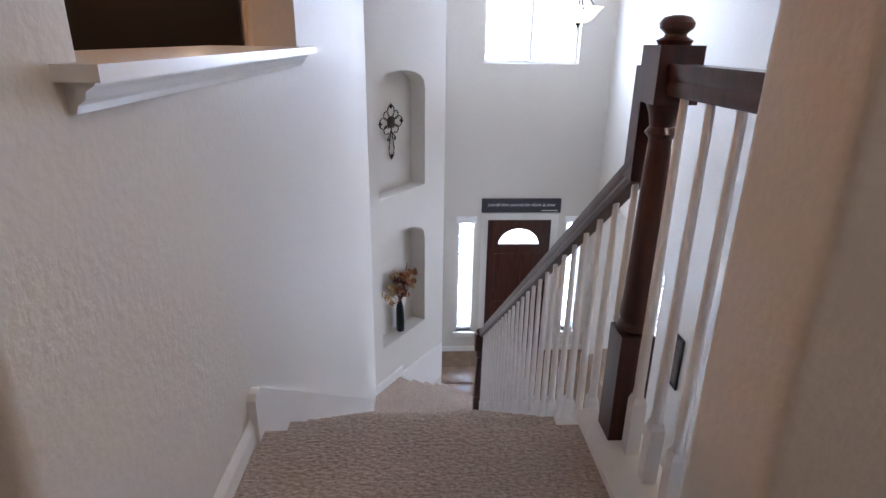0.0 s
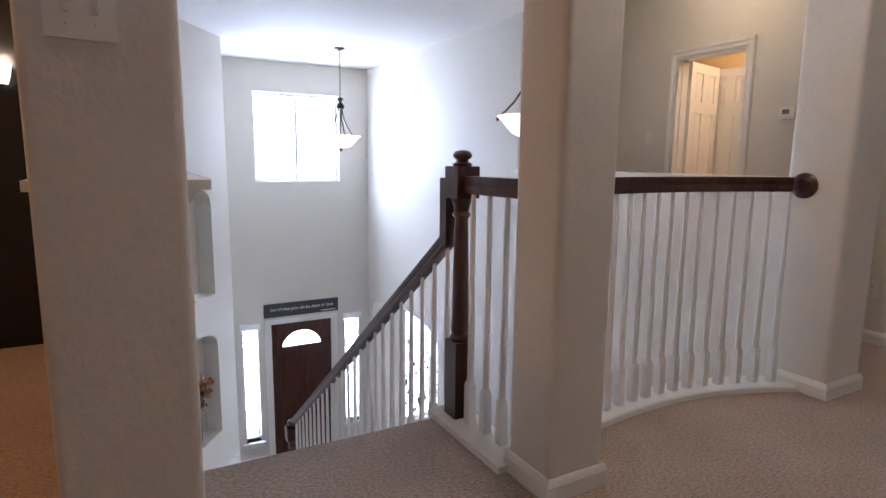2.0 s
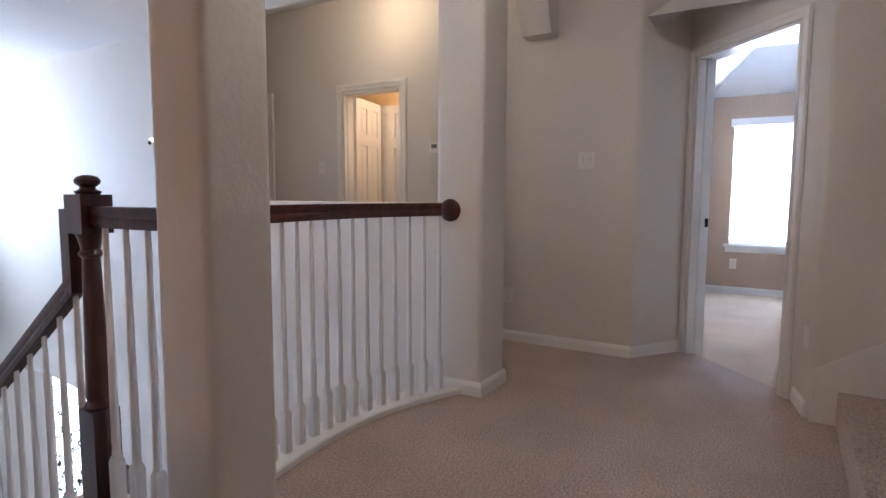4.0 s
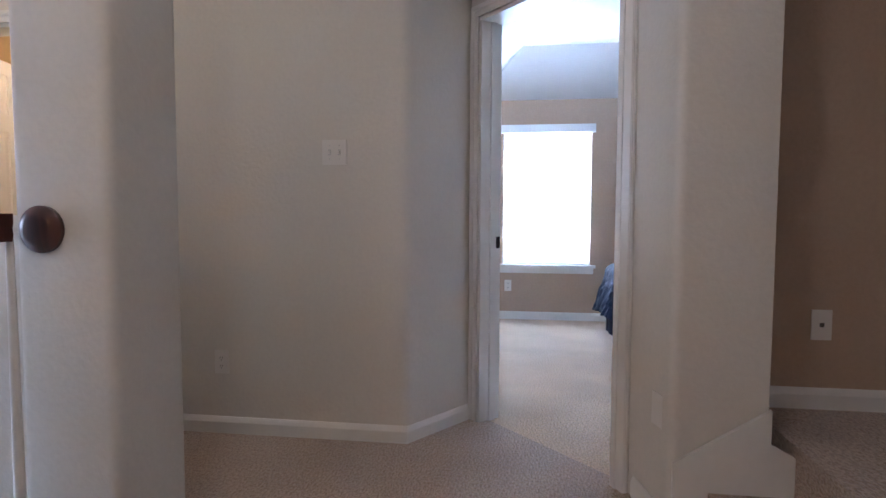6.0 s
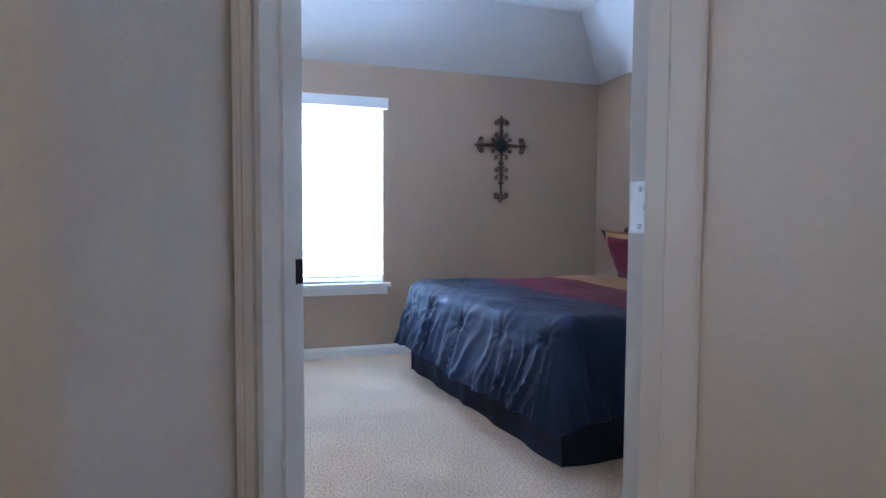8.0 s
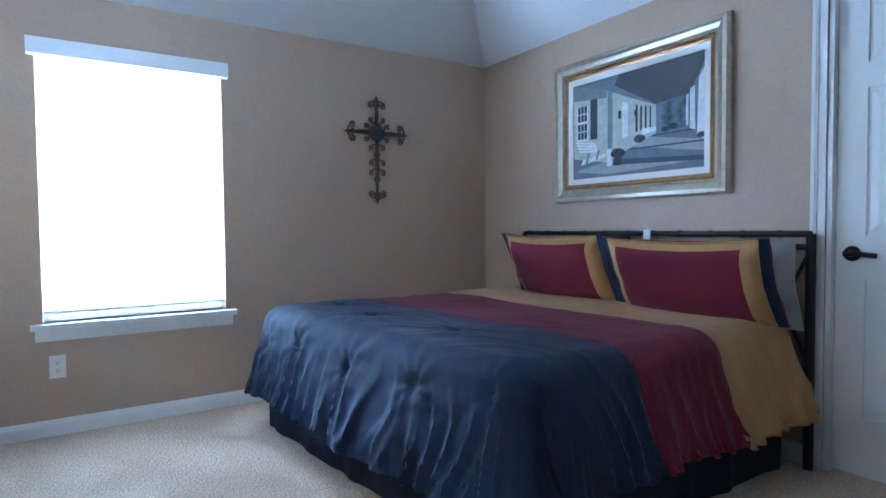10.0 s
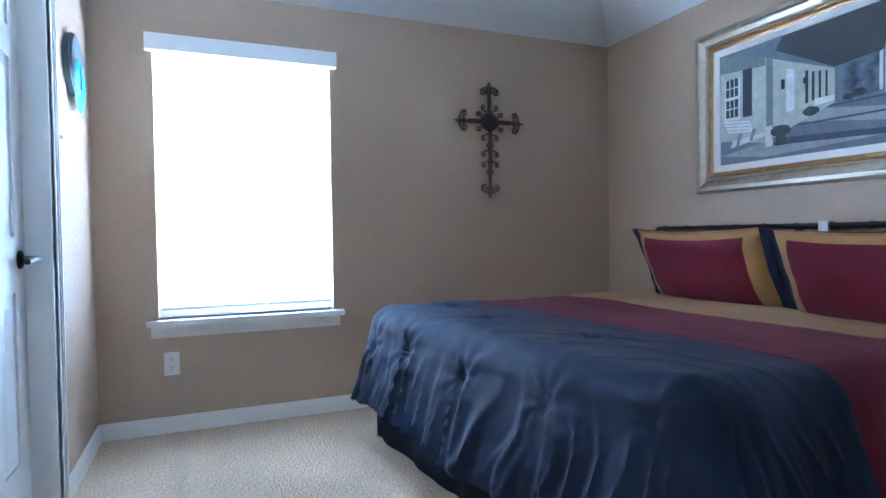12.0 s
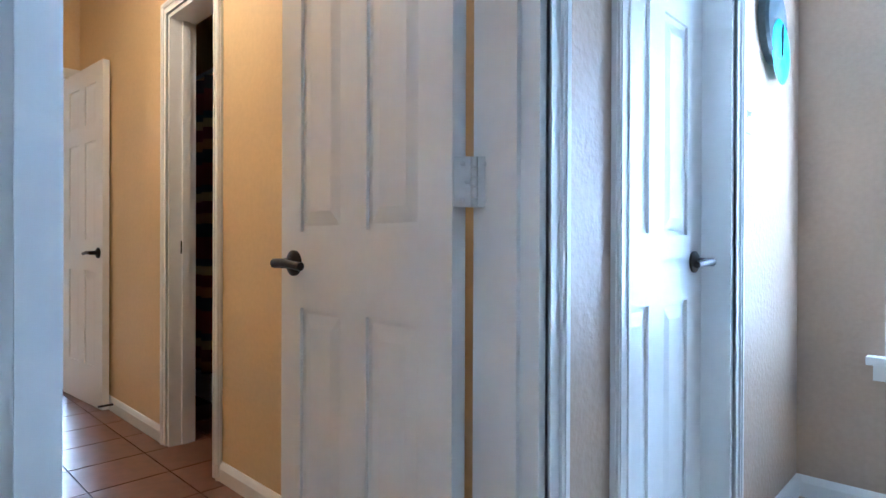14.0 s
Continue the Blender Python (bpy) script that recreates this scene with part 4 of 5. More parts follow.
    me = bpy.data.meshes.new_from_object(tmp.evaluated_get(dg))
    bpy.data.objects.remove(tmp)
    me.materials.clear()
    me.materials.append(mat)
    return new(name, me)


WHITE_INK = paint("white_lettering", (0.75, 0.75, 0.75), 0.6, 0.03)
sg = thing("wall_sign", "dark slate wooden sign with white script over the door", "sign", at=(1.989, FRONT - 0.001, -0.955))
part("board", bevel(solid((-0.528, -0.022, -0.095, 0.528, 0.0, 0.095)), 0.004, 1), paint("slate_board", (0.045, 0.045, 0.055), 0.6, 0.25, 40, 0.2), sg)
tx = text_mesh("Let all that you do be done in love", 0.064, WHITE_INK, "lettering")
tx.parent = sg
tx.matrix_basis = pose(0, -0.0235, 0.012, 90, 0, 0)
part("small_text_bar", solid((0.27, -0.0235, -0.072, 0.49, -0.022, -0.062)), WHITE_INK, sg)

# metal cross, dried flowers in a vase


def spiral(cx, cz, r, a0, turns, sgn, n=16, y=0.0):
    out = []
    for k in range(n + 1):
        t = k / n
        a = a0 + sgn * turns * 2 * math.pi * t
        rr = r * (1 - 0.8 * t)
        out.append((cx + rr * math.cos(a), y, cz + rr * math.sin(a)))
    return out


def bud(bm, c, d, length, r):
    """Pointed leaf bud lying along d from c."""
    q = Vector(d).to_track_quat('Z', 'Y').to_matrix().to_4x4()
    add_lathe(bm, [(0.0, 0.0), (r * 0.7, length * 0.12), (r, length * 0.35), (r * 0.55, length * 0.7), (0.0, length)], Matrix.Translation(Vector(c)) @ q @ Matrix.Diagonal((1.0, 0.5, 1.0, 1.0)), 8)


def curl(bm, root, c, r, rad, sgn):
    """A wire from root ending in a spiral round c."""
    a0 = math.atan2(root[1] - c[1], root[0] - c[0]) + sgn * 0.9
    add_tube(bm, [(root[0], 0.0, root[1])] + [(x, -0.004, z) for x, _, z in spiral(c[0], c[1], r, a0, 1.35, sgn)], rad, 6)


def fleur_cross(name, M, H, W, zc, mat, label):
    """Cast iron cross: fluted bars, small curls in pairs, scrolled arrow tips; z = 0 at the crossing."""
    o = new(name)
    o.matrix_world = M
    tagged(o, label, "wall cross")
    for (dx, dz_), L, pairs in (((0, 1), H - zc, (0.088,)), ((1, 0), W / 2, (0.078,)), ((-1, 0), W / 2, (0.078,)), ((0, -1), zc, (0.10, 0.20, 0.265))):
        bm = bmesh.new()
        d, e = Vector((dx, 0, dz_)), Vector((-dz_, 0, dx))
        for k in (-0.007, 0.0, 0.007):
            add_tube(bm, [tuple(e * k), tuple(e * k * 1.3 + d * L * 0.5 + Vector((0, -0.004, 0))), tuple(e * k * 0.6 + d * (L - 0.07))], 0.0062, 6)
        bud(bm, d * (L - 0.075), d, 0.085, 0.024)
        for s_ in (-1, 1):
            def at(a, b):
                q = d * a + e * (b * s_)
                return (q.x, q.z)
            turn = s_
            curl(bm, at(L - 0.025, 0.006), at(L - 0.060, 0.043), 0.021, 0.0058, turn)
            bud(bm, d * (L - 0.072) + e * (0.006 * s_), d + e * (0.9 * s_), 0.035, 0.011)
            for p in pairs:
                curl(bm, at(p - 0.028, 0.010), at(p, 0.043), 0.017, 0.0048, -turn)
        if L > 0.4:
            for c in (0.142, 0.305):
                v = [bm.verts.new(d * (c + a) + e * b + Vector((0, -h, 0))) for a, b, h in ((0.036, 0, 0), (0, 0.027, 0), (-0.036, 0, 0), (0, -0.027, 0), (0, 0, 0.009))]
                for i in range(4):
                    bm.faces.new((v[i], v[(i + 1) % 4], v[4]))
        part("arm", bm, mat, o, smooth=True)
    r = 0.054
    part("medallion", add_lathe(bmesh.new(), [(0.0, -0.004), (r, -0.004), (r * 1.04, 0.004), (r * 0.88, 0.013), (r * 0.5, 0.016), (0.0, 0.022)], pose(0, 0, 0, 90, 0, 0), 28), BLACK, o, "dark round centre medallion", smooth=True)
    return o


def wire_cross(name, M, mat, label):
    """Open wire cross: looped arms with leaf tips round a medallion."""
    o = new(name)
    o.matrix_world = M
    tagged(o, label, "wall cross")
    rad = 0.0048
    for ang, L, w in ((0, 0.17, 0.045), (90, 0.19, 0.045), (-90, 0.19, 0.045), (180, 0.345, 0.052)):
        rot = pose(0, 0, 0, 0, ang, 0)
        bm = bmesh.new()
        n = 22
        loop = []
        for k in range(n):
            a = 2 * math.pi * k / n
            t = 0.5 - 0.5 * math.cos(a)
            wide = w * math.sin(a) * (t ** 0.9 if ang == 180 else 1.0) * 1.15
            loop.append(rot @ Vector((wide, 0, 0.05 + (L - 0.06) * t)))
        add_tube(bm, loop, rad, 6, closed=True)
        d = rot @ Vector((0, 0, 1))
        e = rot @ Vector((1, 0, 0))
        bud(bm, d * (L - 0.045), d, 0.06, 0.020)
        for s_ in (-1, 1):
            bud(bm, d * (L - 0.035), d + e * (0.9 * s_), 0.038, 0.012)
            if ang == 180:
                q = d * 0.155 + e * (0.050 * s_)
                p = d * 0.10 + e * (0.018 * s_)
                curl(bm, (p.x, p.z), (q.x, q.z), 0.018, rad * 0.9, s_)
        part("arm", bm, mat, o, smooth=True)
    for sx in (-1, 1):
        for sz in (-1, 1):
            bm = bmesh.new()
            add_tube(bm, [(sx * (0.074 + 0.040 * math.cos(a)), 0.0, sz * (0.066 + 0.040 * math.sin(a))) for a in [math.radians(200 + 23 * k) for k in range(14)]], rad, 6)
            part("corner_loop", bm, mat, o, smooth=True)
    part("medallion", add_lathe(bmesh.new(), [(0.0, -0.004), (0.054, -0.004), (0.056, 0.004), (0.03, 0.014), (0.0, 0.018)], pose(0, 0, 0, 90, 0, 0), 24), mat, o, "dark round centre medallion", smooth=True)
    return o


wire_cross("scroll_cross", NM @ pose(0.69, ND_ - 0.02, 0.358), IRON, "black iron wire cross hanging in the upper niche")
fleur_cross("scroll_cross", local(BX - 0.016, -2.243, -90, 1.655), 0.70, 0.465, 0.46, IRONB, "bronze iron scroll cross on the bedroom wall")

vs = thing("flower_vase", "dark glass vase of dried autumn flowers in the niche", "vase")
vs.matrix_world = NM @ pose(0.70, 0.085, -1.84)
part("vase_body", add_lathe(bmesh.new(), [(0.0, 0), (0.040, 0), (0.044, 0.02), (0.044, 0.26), (0.038, 0.30), (0.026, 0.325), (0.028, 0.34), (0.0, 0.338)], Matrix(), 24), paint("dark_teal_glass", (0.012, 0.018, 0.022), 0.12, 0.2), vs, smooth=True)
rng = random.Random(11)
FLOWERS = [paint("dried_rust_petal", (0.32, 0.12, 0.05), 0.8, 0.4, 60), paint("dried_cream_petal", (0.55, 0.40, 0.22), 0.8, 0.3, 60), paint("dried_plum_leaf", (0.12, 0.04, 0.035), 0.8, 0.4, 60)]
for k in range(36):
    a, e = rng.random() * 2 * math.pi, rng.random()
    reach = 0.09 + 0.17 * rng.random()
    tip = Vector((reach * math.cos(a), 0.35 * reach * math.sin(a), 0.40 + 0.30 * rng.random() * (1.2 - reach * 2)))
    bm = add_tube(bmesh.new(), [(0, 0, 0.33), tuple(Vector((0, 0, 0.36)).lerp(tip, 0.5) + Vector((0, 0, 0.02))), tuple(tip)], 0.002, 5)
    st = part("stem", bm, FLOWERS[2], vs)
    bm = bmesh.new()
    for j in range(9):
        q = Euler([rng.random() * 6.3 for _ in range(3)]).to_matrix()
        s = 0.021 + 0.020 * rng.random()
        c = tip + q @ Vector((0, 0, s * 0.8))
        v = [bm.verts.new(c + q @ Vector(p) * s) for p in ((-1, 0, 0), (-0.2, -0.6, 0.2), (1, 0, 0.1), (-0.2, 0.6, 0.2))]
        bm.faces.new(v)
    part("blossom", bm, FLOWERS[rng.choice((0, 0, 1, 1, 2))], vs)
for dx, ht in ((0.14, 0.74), (-0.10, 0.62), (-0.19, 0.38)):
    bm = add_tube(bmesh.new(), [(0, 0, 0.33), (dx * 0.5, 0, (ht + 0.34) / 2), (dx, 0, ht)], [0.003, 0.007, 0.003], 6)
    part("seed_spike", bm, FLOWERS[2], vs)


def pendant(at, drop, label):
    """Bowl pendant: canopy, chain, hub, curved arms, glass bowl, finial. at is the bottom of the bowl's finial."""
    p = thing("pendant_light", label, "pendant light", "foyer pendants", at=at)
    B = 0.235
    bowl = [(0.02, 0.045), (0.08, 0.05), (0.13, 0.075), (0.165, 0.115), (0.205, 0.165), (B, 0.185), (B - 0.006, 0.192), (0.20, 0.175), (0.16, 0.128), (0.125, 0.088), (0.075, 0.062), (0.02, 0.058)]
    part("glass_bowl", add_lathe(bmesh.new(), bowl, Matrix(), 36), BULBGLASS, p, "frosted alabaster glass bowl", smooth=True)
    part("bottom_finial", add_lathe(bmesh.new(), [(0.0, 0.0), (0.012, 0.006), (0.006, 0.014), (0.02, 0.026), (0.034, 0.046), (0.0, 0.05)], Matrix(), 16), BRONZE, p, smooth=True)
    for k in range(3):
        a = radians(25 + 120 * k)
        pts = []
        for t in (0, 0.15, 0.35, 0.6, 0.85, 1.0):
            r = 0.205 * (1 - t) ** 2 + 0.028
            pts.append((r * math.cos(a), r * math.sin(a), 0.17 + t * 0.33))
        part("arm", add_tube(bmesh.new(), pts, 0.007, 8), BRONZE, p, smooth=True)
        part("arm_ball", add_lathe(bmesh.new(), [(0.0, -0.014), (0.012, 0.0), (0.0, 0.014)], Matrix.Translation((B * 0.97 * math.cos(a), B * 0.97 * math.sin(a), 0.165)), 10), BRONZE, p, smooth=True)
    part("centre_rod", add_tube(bmesh.new(), [(0, 0, 0.06), (0, 0, 0.52)], 0.006, 8), BRONZE, p)
    part("hub", add_lathe(bmesh.new(), [(0.02, 0.49), (0.044, 0.50), (0.046, 0.535), (0.03, 0.555), (0.016, 0.575), (0.034, 0.60), (0.038, 0.615), (0.012, 0.63), (0.0, 0.64)], Matrix(), 20), BRONZE, p, smooth=True)
    z, k = 0.64, 0
    while z < drop - 0.03:
        e = [(0.009 * math.cos(a), 0, z + 0.021 + 0.021 * math.sin(a)) for a in [2 * math.pi * i / 10 for i in range(10)]]
        if k % 2:
            e = [(0, x, zz) for x, _, zz in e]
        part("chain_link", add_tube(bmesh.new(), e, 0.0022, 5, closed=True), BRONZE, p)
        z += 0.034
        k += 1
    part("canopy", add_lathe(bmesh.new(), [(0.0, drop - 0.035), (0.02, drop - 0.03), (0.06, drop - 0.012), (0.062, drop), (0.0, drop)], Matrix(), 20), BRONZE, p, smooth=True)
    return p


pendant((2.42, 2.30, 1.25), CEIL_F - 1.25, "lit bronze pendant with an alabaster glass bowl")
pendant((2.17, 5.62, 1.22), CEIL_F - 1.22, "lit bronze pendant with an alabaster glass bowl")

fl = thing("ceiling_light", "small lit flush ceiling light in the hallway", "ceiling light", at=(3.64, 1.86, CEIL_H))
part("shade", add_lathe(bmesh.new(), [(0.0, -0.11), (0.06, -0.105), (0.11, -0.075), (0.13, -0.03), (0.13, -0.025), (0.0, -0.025)], Matrix(), 24), BULBGLASS, fl, smooth=True)
part("base", add_lathe(bmesh.new(), [(0.0, -0.025), (0.14, -0.025), (0.14, 0.0), (0.0, 0.0)], Matrix(), 24), BRONZE, fl, smooth=True)
part("finial", add_lathe(bmesh.new(), [(0.0, -0.14), (0.009, -0.132), (0.006, -0.122), (0.018, -0.112), (0.0, -0.104)], Matrix(), 14), BRONZE, fl, smooth=True)

# unseen fixture, added to go with the bulb that brightens the hall
lb = thing("ceiling_light", "unseen round flush ceiling light added over the upper hall", "ceiling light", at=(1.75, 0.0, CEIL_H))
part("shade", add_lathe(bmesh.new(), [(0.0, -0.11), (0.06, -0.105), (0.11, -0.075), (0.13, -0.03), (0.13, -0.025), (0.0, -0.025)], Matrix(), 24), BULBGLASS, lb, smooth=True)
part("base", add_lathe(bmesh.new(), [(0.0, -0.025), (0.14, -0.025), (0.14, 0.0), (0.0, 0.0)], Matrix(), 24), BRONZE, lb, smooth=True)

fp = thing("framed_picture", "small dark framed picture on the foyer wall", "picture", at=(RX, 4.3, -1.69))
part("frame", solid((-0.02, -0.17, -0.26, 0, -0.14, 0.26), (-0.02, 0.14, -0.26, 0, 0.17, 0.26), (-0.02, -0.14, -0.26, 0, 0.14, -0.23), (-0.02, -0.14, 0.23, 0, 0.14, 0.26)), BLACK, fp)
part("print", solid((-0.008, -0.14, -0.23, -0.002, 0.14, 0.23)), paint("sepia_print", (0.12, 0.09, 0.07), 0.5, 0.6, 20), fp)

# ---------------------------------------------------------------- switches, outlets, thermostat


def wall_plate(name, M, kind, label, w=0.07):
    o = new(name)
    o.matrix_world = M
    tagged(o, label, "switch plate" if "switch" in kind else "outlet")
    part("plate", bevel(solid((-w / 2, -0.006, -0.057, w / 2, 0, 0.057)), 0.003, 2), PLATE, o)
    if kind == "outlet":
        for z in (-0.02, 0.02):
            part("socket", add_lathe(bmesh.new(), [(0.0, 0), (0.0165, 0), (0.0165, 0.002), (0.0, 0.002)], pose(0, -0.006, z, 90, 0, 0), 16), PLATE, o)
            for dx in (-0.006, 0.006):
                part("slot", solid((dx - 0.0012, -0.0092, z - 0.002, dx + 0.0012, -0.0082, z + 0.007)), SLOT, o)
            part("slot", solid((-0.002, -0.0092, z - 0.011, 0.002, -0.0082, z - 0.007)), SLOT, o)
    elif kind == "jack":
        part("jack", solid((-0.008, -0.0075, -0.008, 0.008, -0.006, 0.008)), SLOT, o)
    else:
        n = int(kind[-1])
        for k in range(n):
            x = (k - (n - 1) / 2) * 0.046
            part("toggle", bevel(add_box(bmesh.new(), x - 0.0045, -0.018, -0.006, x + 0.0045, -0.005, 0.007, pose(0, 0, 0, 12, 0, 0)), 0.0015, 1), PLATE, o)
            part("toggle_surround", solid((x - 0.0065, -0.0072, -0.013, x + 0.0065, -0.006, 0.013)), STEEL, o)
            for z in (-0.03, 0.03):
                part("screw", add_lathe(bmesh.new(), [(0.0, 0), (0.003, 0), (0.0, 0.0015)], pose(x, -0.006, z, 90, 0, 0), 8), STEEL, o)
    return o


wall_plate("light_switch", local(HX - 0.001, 0.275, -90, 1.352), "switch2", "white double light switch on the hall wall", 0.116)
wall_plate("outlet", local(HX - 0.001, 0.85, -90, 0.35), "outlet", "white duplex outlet low on the hall wall")
wall_plate("light_switch", local(-0.094, 0.334, 0, 1.394), "switch2", "white double light switch on the wall end", 0.116)
wall_plate("light_switch", local(HX - 0.001, 2.73, -90, 1.35), "switch1", "white light switch beside the hallway door")
wall_plate("outlet", local(BX - 0.001, -0.455, -90, 0.345), "outlet", "white duplex outlet under the bedroom window")
wall_plate("outlet", local(3.52, -1.052, 16, 0.40), "outlet", "white duplex outlet beside the bedroom doorway")
wall_plate("cable_jack", local(3.80 - 0.001, -1.70, -90, 0.66), "jack", "white cable jack plate in the raised room")
wall_plate("light_switch", local(6.70, NY - 0.001, 0, 1.35), "switch1", "white light switch beside the linen closet")
wall_plate("light_switch", local(BWX - 0.001, 0.72, -90, 1.35), "switch1", "white light switch on the ochre bathroom wall")
th = thing("thermostat", "white wall thermostat with a small grey display", "thermostat")
th.matrix_world = local(HX - 0.001, 1.50, -90, 1.487)
part("case", bevel(solid((-0.055, -0.025, -0.042, 0.055, 0, 0.042)), 0.006, 2), PLATE, th)
part("display", solid((-0.032, -0.0265, -0.008, 0.018, -0.0252, 0.024)), paint("grey_display", (0.16, 0.18, 0.15), 0.3, 0.05), th)
for z in (-0.005, 0.018):
    part("button", solid((0.028, -0.0275, z, 0.042, -0.0252, z + 0.012)), PLATE, th)

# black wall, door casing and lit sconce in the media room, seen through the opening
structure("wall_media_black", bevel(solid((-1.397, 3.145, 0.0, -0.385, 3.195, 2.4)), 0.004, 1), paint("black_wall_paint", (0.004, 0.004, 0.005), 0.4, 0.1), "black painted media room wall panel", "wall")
bm = bmesh.new()
for x0, x1, y0 in ((-0.385, -0.29, 3.175), (-0.375, -0.36, 3.165), (-0.33, -0.30, 3.160)):
    add_box(bm, x0, y0, 0.0, x1, 3.199, 2.3)
structure("trim_media_casing", bm, TRIM, "cream moulded casing beside the black wall", "trim")
sc = thing("wall_sconce", "small lit sconce with a glass shade on the black wall", "wall lamp", at=(-0.626, 3.145, 1.52))
part("back_plate", add_lathe(bmesh.new(), [(0.0, 0), (0.045, 0), (0.045, 0.01), (0.03, 0.016), (0.0, 0.016)], pose(0, 0, 0.08, 90, 0, 0), 20), BRONZE, sc, smooth=True)
part("arm", add_tube(bmesh.new(), [(0, -0.01, 0.08), (0, -0.05, 0.075), (0, -0.075, 0.05), (0, -0.075, 0.02)], 0.007, 8), BRONZE, sc, smooth=True)
part("glass_shade", add_lathe(bmesh.new(), [(0.026, 0.0), (0.034, 0.004), (0.048, 0.06), (0.055, 0.11), (0.052, 0.11), (0.044, 0.06), (0.022, 0.006)], pose(0, -0.075, 0, 0, 0, 0), 24), BULBGLASS, sc, "frosted glass shade", smooth=True)
part("bottom_finial", add_lathe(bmesh.new(), [(0.0, -0.03), (0.009, -0.022), (0.006, -0.014), (0.022, 0.0), (0.0, 0.003)], pose(0, -0.075, 0, 0, 0, 0), 14), BRONZE, sc, smooth=True)

# ---------------------------------------------------------------- bedroom things


def cloth(name, col, rough=0.7, sheen=0.3, rib=0.0):
    m, nt, b = nodes_of(name)
    N, L = nt.nodes, nt.links
    tc = N.new("ShaderNodeTexCoord")
    n1 = N.new("ShaderNodeTexNoise")
    n1.inputs["Scale"].default_value, n1.inputs["Detail"].default_value = 5, 5
    n2 = N.new("ShaderNodeTexNoise")
    n2.inputs["Scale"].default_value = 600
    L.new(tc.outputs["Object"], n1.inputs["Vector"])
    L.new(tc.outputs["Object"], n2.inputs["Vector"])
    r = N.new("ShaderNodeValToRGB")
    r.color_ramp.elements[0].position, r.color_ramp.elements[1].position = 0.3, 0.7
    r.color_ramp.elements[0].color = (*[c * 0.82 for c in col], 1)
    r.color_ramp.elements[1].color = (*[min(1, c * 1.15) for c in col], 1)
    L.new(n1.outputs["Fac"], r.inputs["Fac"])
    L.new(r.outputs["Color"], b.inputs["Base Color"])
    b.inputs["Roughness"].default_value = rough
    b.inputs["Sheen Weight"].default_value = sheen
    b.inputs["Specular IOR Level"].default_value = 0.22
    bp = N.new("ShaderNodeBump")
    bp.inputs["Strength"].default_value, bp.inputs["Distance"].default_value = 0.35, 0.002
    if rib:
        wv = N.new("ShaderNodeTexWave")
        wv.inputs["Scale"].default_value = rib
        wv.bands_direction = 'Y'
        L.new(tc.outputs["Object"], wv.inputs["Vector"])
        L.new(wv.outputs["Fac"], bp.inputs["Height"])
        bp.inputs["Strength"].default_value, bp.inputs["Distance"].default_value = 0.4, 0.004
    else:
        L.new(n2.outputs["Fac"], bp.inputs["Height"])
    L.new(bp.outputs["Normal"], b.inputs["Normal"])
    return m


NAVY = cloth("navy_satin", (0.008, 0.0155, 0.041), 0.68, 0.05)
WINE = cloth("burgundy_ribbed_cloth", (0.11, 0.006, 0.020), 0.75, 0.05, rib=26)
WINE2 = cloth("burgundy_cloth", (0.12, 0.006, 0.020), 0.75, 0.05)
GOLD = cloth("gold_suede_cloth", (0.36, 0.205, 0.075), 0.85, 0.1)
NAVYD = cloth("dark_navy_skirt", (0.014, 0.018, 0.037), 0.85, 0.03)

MX0, MX1, MY0, MY1, MZ = 5.11, 6.87, -3.03, -1.36, 0.60
bed = thing("bed", "king bed with black metal headboard and dark bed skirt", "bed", at=((MX0 + MX1) / 2, -3.0, 0))
OX, OY = (MX0 + MX1) / 2, -3.0


def askew(x, y):
    """The bedding is pulled towards the headboard on the door side."""
    k = min(max((y - MY0) / (MY1 - MY0), 0.0), 1.15)
    return y - 0.118 * k * (MX1 - x)


def bx(*b):
    bm = solid(*b)
    for v in bm.verts:
        v.co = (v.co.x - OX, askew(v.co.x, v.co.y) - OY, v.co.z)
    return bm


part("mattress", bevel(bx((MX0 + 0.02, MY0, 0.33, MX1 - 0.02, MY1 - 0.02, 0.57)), 0.05, 3), paint("mattress_ticking", (0.6, 0.6, 0.58), 0.8), bed, smooth=True)
part("box_spring", bevel(bx((MX0 + 0.03, MY0, 0.14, MX1 - 0.03, MY1 - 0.03, 0.33)), 0.02, 2), NAVYD, bed)
# bed skirt: pleated strip on three sides
path = [(MX0 + 0.015, MY0 + 0.02), (MX0 + 0.015, MY1 - 0.005), (MX1 - 0.015, MY1 - 0.005), (MX1 - 0.015, MY0 + 0.02)]
bm = bmesh.new()
line = []
for a, b in zip(path, path[1:]):
    a, b = Vector(a), Vector(b)
    n = int((b - a).length / 0.03)
    nn = Vector(((b - a).y, -(b - a).x)).normalized()
    for k in range(n):
        p = a.lerp(b, k / n)
        line.append((p, -nn))
cols = []
for k, (p, nn) in enumerate(line):
    col = []
    for z, amp in ((0.34, 0.0), (0.22, 0.003), (0.1, 0.006), (0.006, 0.009)):
        off = amp * math.sin(k * 0.55 + noise.noise((k * 0.13, z, 0)) * 4)
        col.append(bm.verts.new((p.x + nn.x * off - OX, askew(p.x, p.y + nn.y * off) - OY, z)))
    cols.append(col)
for a, b in zip(cols, cols[1:]):
    for i in range(3):
        bm.faces.new((a[i], b[i], b[i + 1], a[i + 1]))
part("bed_skirt", bm, NAVYD, bed, "dark navy pleated bed skirt", smooth=True)
HBX0, HBX1, HBY, HBZ = 5.06, 6.84, -3.10, 0.985


def hb(p):
    return (p[0] - OX, p[1] - OY, p[2])


